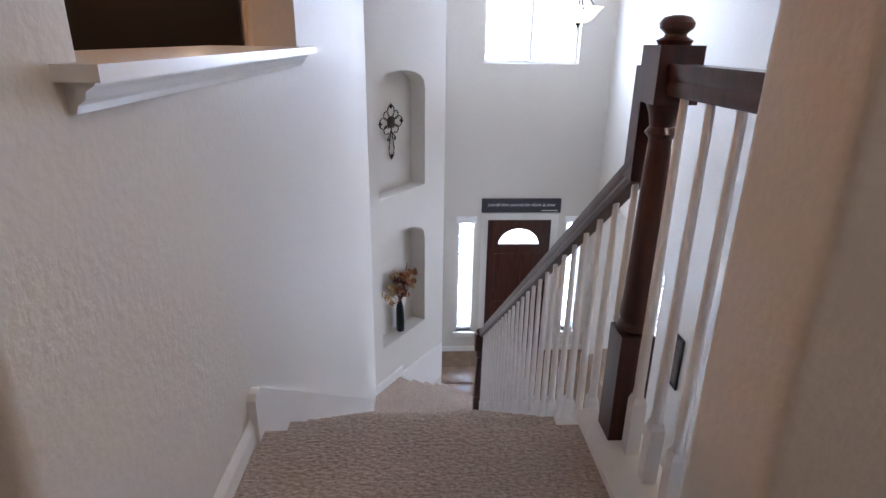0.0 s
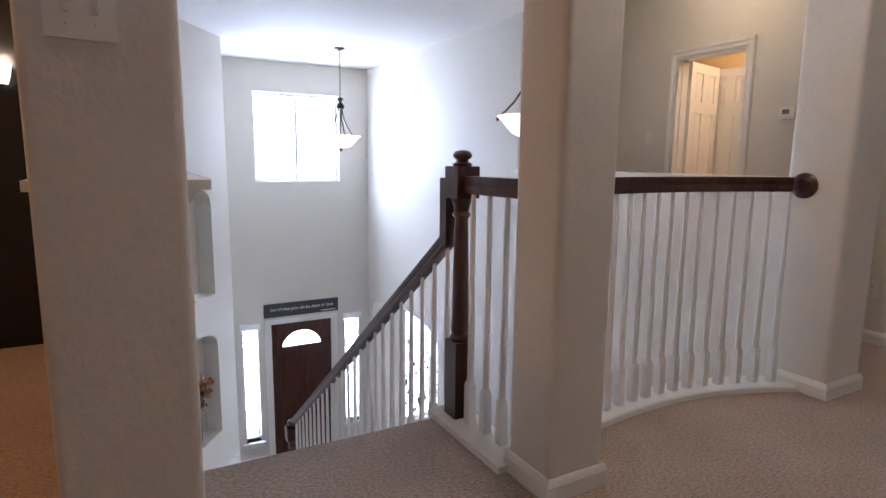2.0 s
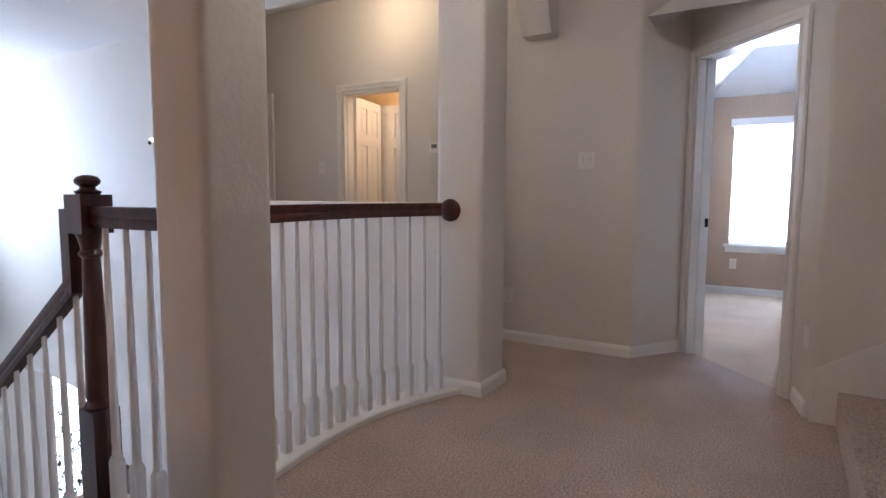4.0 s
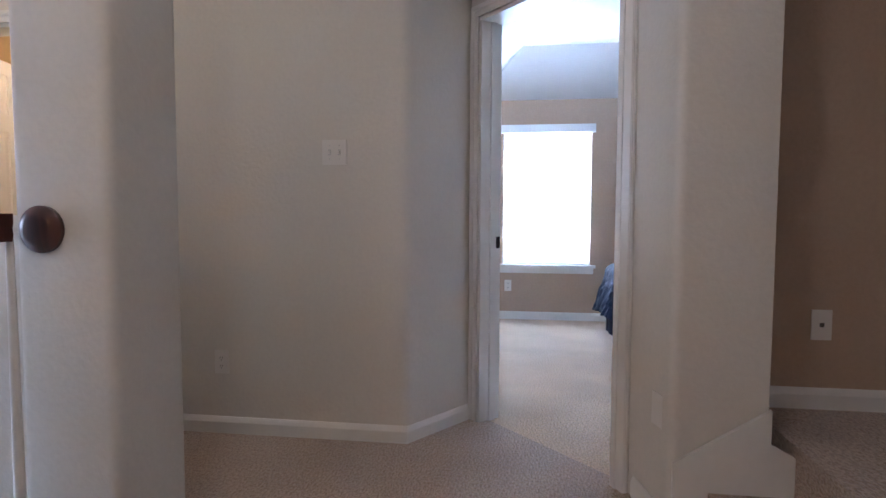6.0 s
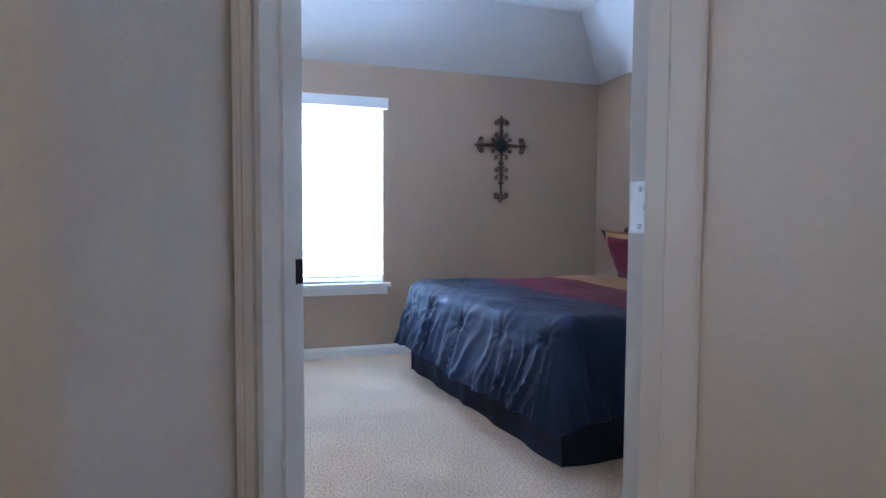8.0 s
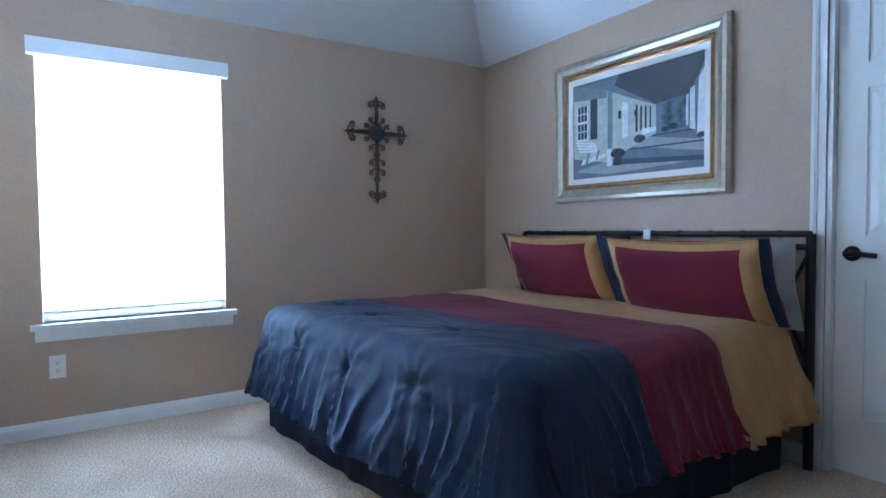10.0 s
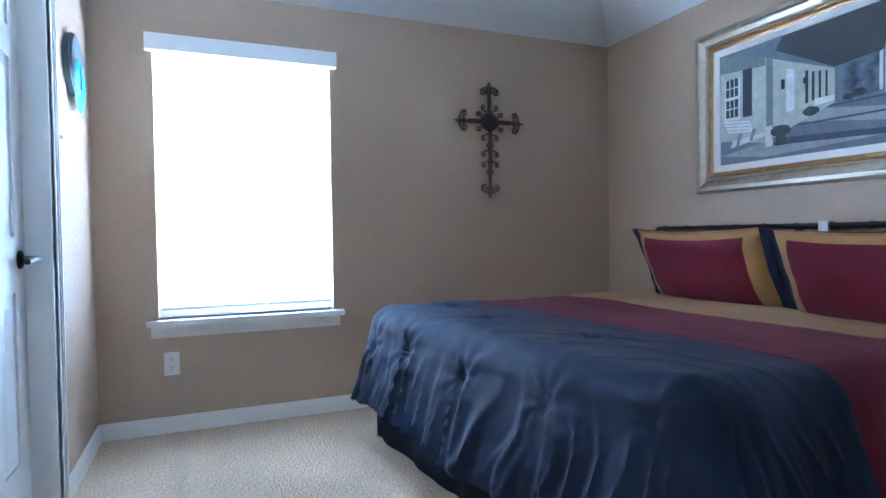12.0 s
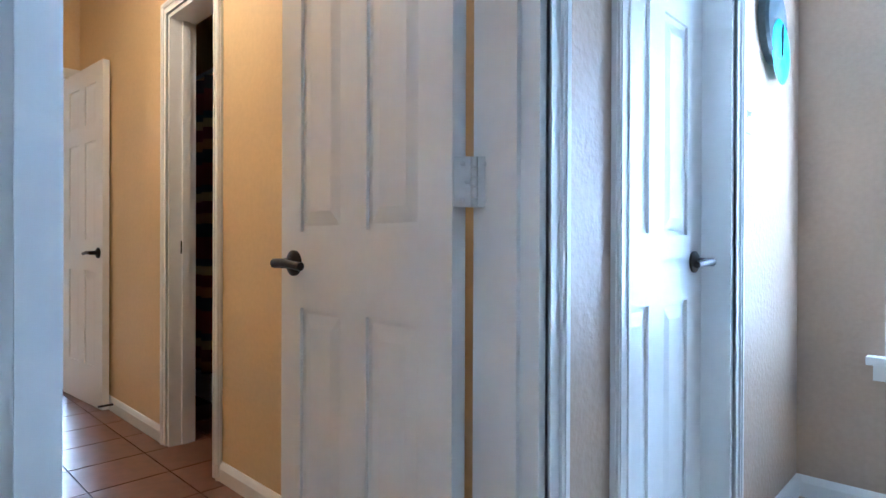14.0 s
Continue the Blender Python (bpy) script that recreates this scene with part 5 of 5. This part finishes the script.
for x in (HBX0, HBX1):
    part("headboard_post", add_tube(bmesh.new(), [hb((x, HBY, 0)), hb((x, HBY, HBZ))], 0.019, 12), BLACK, bed, "black metal post", smooth=True)
for z in (HBZ, HBZ - 0.055, 0.42):
    bm = add_tube(bmesh.new(), [hb((HBX0, HBY, z)), hb((HBX1, HBY, z))], 0.014, 10)
    k = HBX0 + 0.12
    while k < HBX1:
        add_tube(bm, [hb((k, HBY, z)), hb((k + 0.012, HBY, z))], 0.017, 10)
        k += 0.16
    part("headboard_rail", bm, BLACK, bed, "black bamboo-shaped metal rail", smooth=True)
for k in range(8):
    x0 = HBX0 + (HBX1 - HBX0) * k / 8
    x1 = HBX0 + (HBX1 - HBX0) * (k + 1) / 8
    part("lattice_bar", add_tube(bmesh.new(), [hb((x0, HBY, 0.43)), hb((x1, HBY, HBZ - 0.06))], 0.008, 8), BLACK, bed)
    part("lattice_bar", add_tube(bmesh.new(), [hb((x1, HBY, 0.43)), hb((x0, HBY, HBZ - 0.06))], 0.008, 8), BLACK, bed)

bm = bevel(solid((5.83 - OX, HBY - 0.02 - OY, HBZ - 0.03, 5.87 - OX, HBY + 0.022 - OY, HBZ + 0.02)), 0.004, 1)
part("joint_clip", bm, STEEL, bed, "grey metal clip joining the rails")

# the comforter: one draped sheet in three bands of colour
hang_s, hang_f, rr = 0.37, 0.415, 0.11
tufts = [(5.55, -1.24), (6.0, -1.22), (6.42, -1.24), (6.74, -1.2), (5.2, -1.3), (6.25, -1.60), (5.7, -1.64), (6.66, -1.66)]
W = MX1 - MX0


def navy_end(x):
    return -1.865 - (6.8 - x) * 0.02


def wine_end(x):
    return -2.405 - (6.8 - x) * 0.01


def drape(e):
    """Over the edge by arc length e: outward and downward shift."""
    q = rr * math.pi / 2
    if e <= 0:
        return 0.0, 0.0
    if e < q:
        a = e / rr
        return rr * math.sin(a), rr * (1 - math.cos(a))
    return rr + (e - q) * 0.29, rr + (e - q) * 0.957


def cloth_point(sx, sy, lift=0.0):
    """Where the flat sheet's point (sx, sy) lies once draped over the bed."""
    ex = max(MX0 + rr * 0.8 - sx, sx - MX1 + rr * 0.8, 0.0)
    sgn = -1 if sx < (MX0 + MX1) / 2 else 1
    ey = max(sy - MY1 + rr * 0.8, 0.0)
    e = math.hypot(ex, ey)
    out, down = drape(e if e < 0.50 else 0.50 + (e - 0.50) * 0.2)
    bxp = min(max(sx, MX0 + rr * 0.8), MX1 - rr * 0.8)
    byp = min(sy, MY1 - rr * 0.8)
    kx, ky = (ex / e, ey / e) if e > 0 else (0, 0)
    per = bxp - sgn * (byp - MY1 + rr * 0.8) - (sgn * math.atan2(ex, ey) * 0.3 if e > 0 else 0.0)
    f = max(0.0, down - 0.05)
    cn = 4 * kx * kx * ky * ky
    drift = per + 0.10 * noise.noise((per * 3, down * 3, 4.0))
    ridge = 1 - abs(noise.noise((drift * 9.5, down * 1.3, 7.0))) * 2.2
    fine = 1 - abs(noise.noise((drift * 24, down * 2.6, 9.0))) * 2.2
    fold = 0.095 * f * (1 - 0.7 * cn) * max(0.0, ridge) ** 2 + 0.036 * f * (1 - cn) * max(0.0, fine) ** 2 + 0.03 * f * (1 - cn) * math.sin(per * 11) + 0.05 * f * cn
    puff = 0.013 * noise.noise((sx * 2.6, sy * 2.6, 0.0)) + 0.003 * noise.noise((sx * 8, sy * 8, 3.0))
    crease = 1 - abs(noise.noise((sx * 3.2 + sy * 1.5, sy * 7.0 - sx, 5.0))) * 3.0
    puff += 0.0035 * max(0.0, crease) ** 2
    if sy < wine_end(sx):
        puff *= 0.6
    for tx_, ty_ in tufts:
        d2 = math.hypot(sx - tx_, sy - ty_)
        if d2 < 0.4:
            ang = math.atan2(sy - ty_, sx - tx_)
            puff -= 0.017 * math.exp(-(d2 / 0.034) ** 2) + 0.004 * math.exp(-d2 / 0.12) * math.cos(ang * 9 + 2 * noise.noise((tx_, ty_, d2 * 6)))
    hem = 0.05 * math.sin(per * 5.0 + 1.0) * max(0, f - 0.12)
    side = 1 if down > 0.06 else down / 0.06
    x = bxp + sgn * kx * (out + fold + puff * side)
    y = byp + ky * (out + fold + puff * side)
    z = MZ + 0.036 - down + puff * (1 if down < 0.12 else 0.3) + hem
    return Vector((x - OX, askew(x, y) - OY, max(z, 0.05)))


cf = thing("comforter", "navy, burgundy and gold banded comforter draped over the bed", "comforter", at=(OX, OY, 0))
nu = 190
for nm, mat, rows_, lo_, hi_ in (("gold_band", GOLD, 44, lambda x: MY0 + 0.02, wine_end), ("burgundy_band", WINE, 34, wine_end, navy_end), ("navy_band", NAVY, 110, navy_end, lambda x: MY1 + hang_f)):
    bm = bmesh.new()
    grid = []
    for j in range(rows_ + 1):
        row = []
        for i in range(nu + 1):
            sx = MX0 - hang_s + (W + 2 * hang_s) * i / nu
            a, b = lo_(sx), hi_(sx)
            row.append(bm.verts.new(cloth_point(sx, a + (b - a) * j / rows_)))
        grid.append(row)
    for j in range(rows_):
        for i in range(nu):
            bm.faces.new((grid[j][i], grid[j][i + 1], grid[j + 1][i + 1], grid[j + 1][i]))
    o = part(nm, bm, mat, cf, nm.split("_")[0] + " cloth band", smooth=True)
    md = o.modifiers.new("thickness", 'SOLIDIFY')
    md.thickness, md.offset = 0.018, -1


def pillow(name, M, w, h, t, mats, label, flange=0.04, band=0.06):
    """Cushion with a flange; material by distance from its rim."""
    bm = bmesh.new()
    n, k = 40, 26
    sheets = []
    for s in (-1, 1):
        g = []
        for j in range(k + 1):
            row = []
            for i in range(n + 1):
                x, z = (i / n - 0.5), (j / k - 0.5)
                fx = max(0.0, 1 - (abs(x) * w / (w / 2 - flange)) ** 2.6)
                fz = max(0.0, 1 - (abs(z) * h / (h / 2 - flange * 0.5)) ** 2.6)
                th = t / 2 * (fx * fz) ** 0.42 + 0.004
                sag = 0.02 * (abs(x) * 2) ** 2
                y = s * th + 0.006 * noise.noise((x * 7, z * 7, s * 3 + w))
                row.append(bm.verts.new((x * w * (1 - 0.04 * (1 - abs(z) * 2)), y, (z * h) + sag * (1 if z > 0 else 0.3))))
            g.append(row)
        sheets.append(g)
        for j in range(k):
            for i in range(n):
                cx_, cz_ = abs((i + 0.5) / n - 0.5) * w, abs((j + 0.5) / k - 0.5) * h
                mi = 2 if (cx_ > w / 2 - flange) else (1 if (cx_ > w / 2 - flange - band or cz_ > h / 2 - band * 0.45) else 0)
                q = (g[j][i], g[j][i + 1], g[j + 1][i + 1], g[j + 1][i])
                f = bm.faces.new(q if s < 0 else q[::-1])
                f.material_index = mi
    a, b = sheets
    for i in range(n):
        bm.faces.new((a[0][i], b[0][i], b[0][i + 1], a[0][i + 1]))
        bm.faces.new((a[k][i], a[k][i + 1], b[k][i + 1], b[k][i]))
    for j in range(k):
        bm.faces.new((a[j][0], a[j + 1][0], b[j + 1][0], b[j][0]))
        bm.faces.new((a[j][n], b[j][n], b[j + 1][n], a[j + 1][n]))
    o = new(name, mesh_of(bm, name, mats, True))
    o.matrix_world = M
    return tagged(o, label, "pillow", "bed pillows")


SHAM = [WINE2, GOLD, NAVY]
pillow("sham_pillow", pose(6.25, -2.83, 0.795, 24, 0, 180), 0.79, 0.38, 0.17, SHAM, "burgundy pillow sham with gold border and navy flange")
pillow("sham_pillow", pose(5.45, -2.82, 0.785, 24, 0, 180), 0.82, 0.375, 0.17, SHAM, "burgundy pillow sham with gold border and navy flange")
pillow("pillow", pose(6.27, -2.98, 0.77, 12, 0, 180), 0.86, 0.37, 0.12, [NAVYD, NAVYD, NAVYD], "dark navy pillow behind the sham", 0.02)
GREYC = cloth("grey_pillow_cotton", (0.34, 0.34, 0.33), 0.85, 0.1)
pillow("pillow", pose(5.46, -2.97, 0.765, 12, 0, 180), 0.84, 0.36, 0.14, [GREYC, GREYC, GREYC], "plain grey pillow behind the sham", 0.02)

# framed porch picture
PX0, PX1, PZ0, PZ1 = 5.425, 6.575, 1.172, 2.02
pic = thing("framed_painting", "large silver and gold framed porch painting over the bed", "painting", at=((PX0 + PX1) / 2, BY, (PZ0 + PZ1) / 2))
hw, hh = (PX1 - PX0) / 2, (PZ1 - PZ0) / 2
SILVER = paint("silver_leaf_frame", (0.50, 0.45, 0.36), 0.3, 0.15, 30, 0.1, metal=0.75)
GILT = paint("antique_gilt", (0.33, 0.20, 0.09), 0.38, 0.3, 40, 0.1, metal=0.7)
for mat, inset, prof, lbl in ((SILVER, 0.0, ((0, 0.02), (0.012, 0.042), (0.03, 0.045), (0.04, 0.036), (0.062, 0.026), (0.072, 0.03), (0.078, 0.022)), "silver leaf outer moulding"), (GILT, 0.078, ((0, 0.022), (0.008, 0.026), (0.018, 0.018), (0.028, 0.015)), "antique gilt inner moulding"), (PLATE, 0.106, ((0, 0.015), (0.004, 0.012), (0.034, 0.010)), "white mat border")):
    bm = bmesh.new()
    rings = []
    for d, up in ((prof[0][0], 0.001),) + tuple(prof) + ((prof[-1][0], 0.001),):
        i = inset + d
        rings.append([bm.verts.new((x, up, z)) for x, z in ((-hw + i, -hh + i), (hw - i, -hh + i), (hw - i, hh - i), (-hw + i, hh - i))])
    for a, b in zip(rings, rings[1:]):
        for q in range(4):
            bm.faces.new((a[q], a[(q + 1) % 4], b[(q + 1) % 4], b[q]))
    part("moulding", bm, mat, pic, lbl)
cw, ch = hw - 0.142, hh - 0.142


def art(name, polys, col, layer, var=0.15, grain=30):
    """Flat painted shapes; points run 0..1 across (as seen) and up."""
    mat = paint("art_" + name, col, 0.6, var, grain, 0.05, big=7)
    for poly in polys:
        bm = add_prism(bmesh.new(), [((0.5 - a) * 2 * cw, (b - 0.5) * 2 * ch) for a, b in poly], -0.0045 - 0.0004 * layer, -0.003, UP)
        part(name, bm, mat, pic)


def rect(a0, b0, a1, b1):
    return [(a0, b0), (a1, b0), (a1, b1), (a0, b1)]


art("painted_ground", [rect(0, 0, 1, 1)], (0.17, 0.20, 0.24), 0)
art("painted_floor_light", [[(0.35, 0.30), (1, 0.14), (1, 0.24), (0.6, 0.34)], [(0.0, 0.08), (0.3, 0.02), (0.9, 0.06), (0.3, 0.15)]], (0.36, 0.38, 0.39), 1)
art("painted_floor_shadow", [[(0.3, 0.11), (1, 0.06), (1, 0.10), (0.4, 0.16)], [(0.45, 0.235), (1, 0.22), (1, 0.235), (0.45, 0.25)], [(0.6, 0.335), (0.95, 0.33), (0.95, 0.345), (0.6, 0.345)]], (0.07, 0.09, 0.13), 2)
art("painted_house_wall", [[(0, 0.22), (0.30, 0.14), (0.50, 0.26), (0.68, 0.36), (0.68, 0.62), (0.40, 0.80), (0.3, 0.87), (0, 0.90)]], (0.50, 0.53, 0.47), 3)
art("painted_wall_shade", [[(0, 0.84), (0.3, 0.80), (0.3, 0.88), (0, 1.0)], [(0.305, 0.15), (0.345, 0.17), (0.345, 0.84), (0.305, 0.86)]], (0.20, 0.245, 0.235), 4)
art("painted_porch_ceiling", [[(0.36, 0.90), (0.68, 0.63), (0.90, 0.66), (1.0, 0.94), (1.0, 1.0), (0.4, 1.0)]], (0.055, 0.056, 0.06), 4)
art("painted_sky_tree", [[(0.72, 0.36), (0.90, 0.38), (0.90, 0.66), (0.72, 0.62)]], (0.09, 0.12, 0.15), 5, 0.9, 14)
art("painted_window", [[(0.03, 0.40), (0.135, 0.39), (0.135, 0.76), (0.03, 0.77)], [(0.425, 0.36), (0.47, 0.37), (0.47, 0.70), (0.425, 0.72)]], (0.75, 0.77, 0.76), 5)
art("painted_glass", [[(a, b), (a + 0.024, b), (a + 0.024, b + 0.075), (a, b + 0.075)] for a in (0.04, 0.07, 0.10) for b in (0.42, 0.505, 0.605, 0.69)], (0.03, 0.04, 0.06), 6)
art("painted_shutter", [rect(0.155, 0.40, 0.215, 0.82), rect(0.53, 0.40, 0.545, 0.66), rect(0.565, 0.41, 0.578, 0.64), rect(0.60, 0.41, 0.612, 0.63), rect(0.635, 0.42, 0.645, 0.62)], (0.04, 0.045, 0.06), 6)
art("painted_lantern", [rect(0.395, 0.56, 0.415, 0.64), rect(0.52, 0.56, 0.53, 0.61)], (0.03, 0.03, 0.035), 7)
art("painted_column", [[(0.91, 0.35), (0.945, 0.33), (0.94, 0.72), (0.91, 0.70)], [(0.955, 0.28), (1.0, 0.24), (1.0, 0.86), (0.965, 0.78)], [(0.885, 0.38), (0.90, 0.38), (0.90, 0.66), (0.885, 0.65)]], (0.66, 0.70, 0.72), 7)
art("painted_swing", [[(0.02, 0.40), (0.20, 0.36), (0.22, 0.26), (0.06, 0.28)], [(0.07, 0.14), (0.30, 0.20), (0.33, 0.24), (0.09, 0.20)], [(0.30, 0.10), (0.345, 0.11), (0.34, 0.28), (0.30, 0.27)], [(0.58, 0.36), (0.68, 0.38), (0.68, 0.42), (0.58, 0.42)]], (0.78, 0.79, 0.78), 8)
art("painted_slat", [[(0.03, 0.375 - k * 0.03), (0.20, 0.34 - k * 0.03), (0.20, 0.335 - k * 0.03), (0.03, 0.37 - k * 0.03)] for k in range(3)] + [[(0.11, 0.15), (0.13, 0.15), (0.15, 0.26), (0.13, 0.26)], [(0.20, 0.18), (0.22, 0.18), (0.24, 0.28), (0.22, 0.28)]], (0.25, 0.27, 0.30), 9)
rng = random.Random(2)
art("painted_plant", [[(cx_ + r_ * math.cos(q * 0.7 + p_), cz_ + 1.2 * r_ * (0.7 + 0.3 * math.sin(q * 3.1 + p_)) * math.sin(q * 0.7 + p_)) for q in range(9)] for cx_, cz_, r_, p_ in ((0.39, 0.22, 0.06, 0.0), (0.56, 0.33, 0.045, 0.4), (0.985, 0.28, 0.03, 0.2), (0.75, 0.38, 0.03, 0.6), (0.8, 0.40, 0.03, 0.1))] + [rect(0.365, 0.10, 0.415, 0.18)], (0.045, 0.06, 0.065), 10, 0.7, 40)

# round turquoise clock
ck = thing("wall_clock", "round turquoise wall clock, rim darkened for the shadow at its left", "clock")
ck.matrix_world = local(6.98, NY - 0.001, 0, 1.60)
R_ = 0.124
# rim coloured dark all round to stand for the shadow at its left
part("rim", add_lathe(bmesh.new(), [(0.0, 0), (R_, 0), (R_, 0.022), (R_ - 0.012, 0.03), (R_ - 0.02, 0.026), (0.0, 0.024)], pose(0, 0, 0, 90, 0, 0), 40), paint("shadow_dark_rim", (0.03, 0.05, 0.06), 0.4, 0.3), ck, smooth=True)
part("dial", add_lathe(bmesh.new(), [(0.0, 0.024), (R_ - 0.016, 0.0265), (R_ - 0.022, 0.030), (0.0, 0.029)], pose(0, 0, 0, 90, 0, 0), 40), paint("turquoise_dial", (0.05, 0.36, 0.42), 0.45, 0.3, 18, 0.1, big=9), ck, "distressed turquoise dial", smooth=True)
for a, L in ((-60, 0.075), (30, 0.09)):
    part("hand_pointer", solid((-0.003, -0.0335, -0.01, 0.003, -0.0315, L)), BLACK, ck)
    ck.children[-1].matrix_basis = pose(0, 0, 0, 0, a, 0)
for k in range(12):
    a = radians(30 * k)
    part("hour_mark", solid((-0.004, -0.0322, -0.012, 0.004, -0.0305, 0.012)), BLACK, ck)
    ck.children[-1].matrix_basis = pose(0.092 * math.sin(a), 0, 0.092 * math.cos(a), 0, 30 * k, 0)

vt = thing("ceiling_vent", "white slatted air vent in the bedroom ceiling", "vent", at=(6.58, -1.69, TRAY))
part("frame", solid((-0.16, -0.11, -0.01, 0.16, -0.085, 0), (-0.16, 0.085, -0.01, 0.16, 0.11, 0), (-0.16, -0.085, -0.01, -0.135, 0.085, 0), (0.135, -0.085, -0.01, 0.16, 0.085, 0)), TRIM, vt)
part("backing", solid((-0.135, -0.085, -0.003, 0.135, 0.085, -0.001)), SLOT, vt)
for k in range(6):
    part("slat", add_box(bmesh.new(), -0.135, -0.010, -0.001, 0.135, 0.010, 0.001, pose(0, -0.07 + k * 0.028, -0.007, 35, 0, 0)), TRIM, vt)

# ---------------------------------------------------------------- bathroom things
tub = thing("bathtub", "white bathtub behind a striped shower curtain", "bathtub", at=(6.75, 2.1, 0))
part("apron", bevel(solid((-0.42, -1.1, 0, -0.36, 1.1, 0.40)), 0.012, 2), DOORP, tub)
part("rim", bevel(solid((-0.42, -1.1, 0.40, 0.45, 1.1, 0.43)), 0.01, 2), DOORP, tub)


def stripes():
    m, nt, b = nodes_of("striped_curtain_cloth")
    N, L = nt.nodes, nt.links
    tc = N.new("ShaderNodeTexCoord")
    sp = N.new("ShaderNodeSeparateXYZ")
    L.new(tc.outputs["Object"], sp.inputs[0])
    mu = N.new("ShaderNodeMath")
    mu.operation = 'FRACT'
    sc = N.new("ShaderNodeMath")
    sc.operation = 'MULTIPLY'
    sc.inputs[1].default_value = 2.3
    L.new(sp.outputs["Z"], sc.inputs[0])
    L.new(sc.outputs[0], mu.inputs[0])
    r = N.new("ShaderNodeValToRGB")
    r.color_ramp.interpolation = 'CONSTANT'
    e = r.color_ramp.elements
    e[0].position, e[0].color = 0.0, (0.12, 0.012, 0.012, 1)
    e[1].position, e[1].color = 0.3, (0.03, 0.02, 0.025, 1)
    for p_, c_ in ((0.48, (0.22, 0.09, 0.035)), (0.62, (0.10, 0.012, 0.014)), (0.78, (0.28, 0.16, 0.08)), (0.9, (0.04, 0.025, 0.03))):
        q = e.new(p_)
        q.color = (*c_, 1)
    L.new(mu.outputs[0], r.inputs["Fac"])
    L.new(r.outputs["Color"], b.inputs["Base Color"])
    b.inputs["Roughness"].default_value = 0.85
    return m


bm = bmesh.new()
cols = []
for k in range(90):
    y = -1.05 + 2.1 * k / 89
    x = -0.47 + 0.035 * math.sin(k * 0.9) + 0.01 * math.sin(k * 2.3)
    cols.append([bm.verts.new((x * (1 if z < 1.9 else 0.97), y, z)) for z in (0.2, 0.7, 1.3, 1.95)])
for a, b in zip(cols, cols[1:]):
    for i in range(3):
        bm.faces.new((a[i], b[i], b[i + 1], a[i + 1]))
cu = thing("shower_curtain", "dark red, brown and tan striped shower curtain", "curtain", at=(6.75, 2.1, 0))
part("curtain_cloth", bm, stripes(), cu, smooth=True)
part("curtain_rod", add_tube(bmesh.new(), [(-0.47, -1.1, 1.97), (-0.47, 1.1, 1.97)], 0.012, 10), STEEL, cu, smooth=True)

bar = thing("door_stop", "small black door stop on the baseboard", "door stop")
part("rod", add_tube(bmesh.new(), [(BWX - 0.015, 2.9, 0.05), (BWX - 0.09, 2.9, 0.05)], 0.006, 8), BLACK, bar)

# bathroom floor tiles
TILE = paint("terracotta_floor_tile", (0.20, 0.085, 0.05), 0.28, 0.25, 14, 0.06, big=2.5)
fb = bpy.data.objects["floor_bath"]
ts = 0.30
tm = mesh_of(bevel(solid((0.002, 0.002, -0.006, ts - 0.004, ts - 0.004, 0.0)), 0.0025, 1), "tile", TILE)
x = 4.85
while x < 7.2:
    y = 0.005
    while y < EY + 0.02:
        if x < BWX - 0.05 or TD0 - 0.6 < y < TD1 + 0.5:
            t_ = new("tile", tm)
            t_.parent = fb
            t_.location = (x, y, 0.003)
        y += ts
    x += ts
# foyer floor tiles, laid square
ff = bpy.data.objects["floor_foyer"]
ts = 0.42
tm = mesh_of(bevel(solid((0.003, 0.003, -0.006, ts - 0.004, ts - 0.004, 0.0)), 0.003, 1), "floor_tile", paint("brown_ceramic_tile", (0.22, 0.145, 0.09), 0.22, 0.25, 9, 0.05, big=2.0))
for i in range(5):
    for j in range(7):
        t_ = new("tile", tm)
        t_.parent = ff
        t_.location = (0.92 + ts * i, 4.0 + ts * j, FOYER + 0.004)
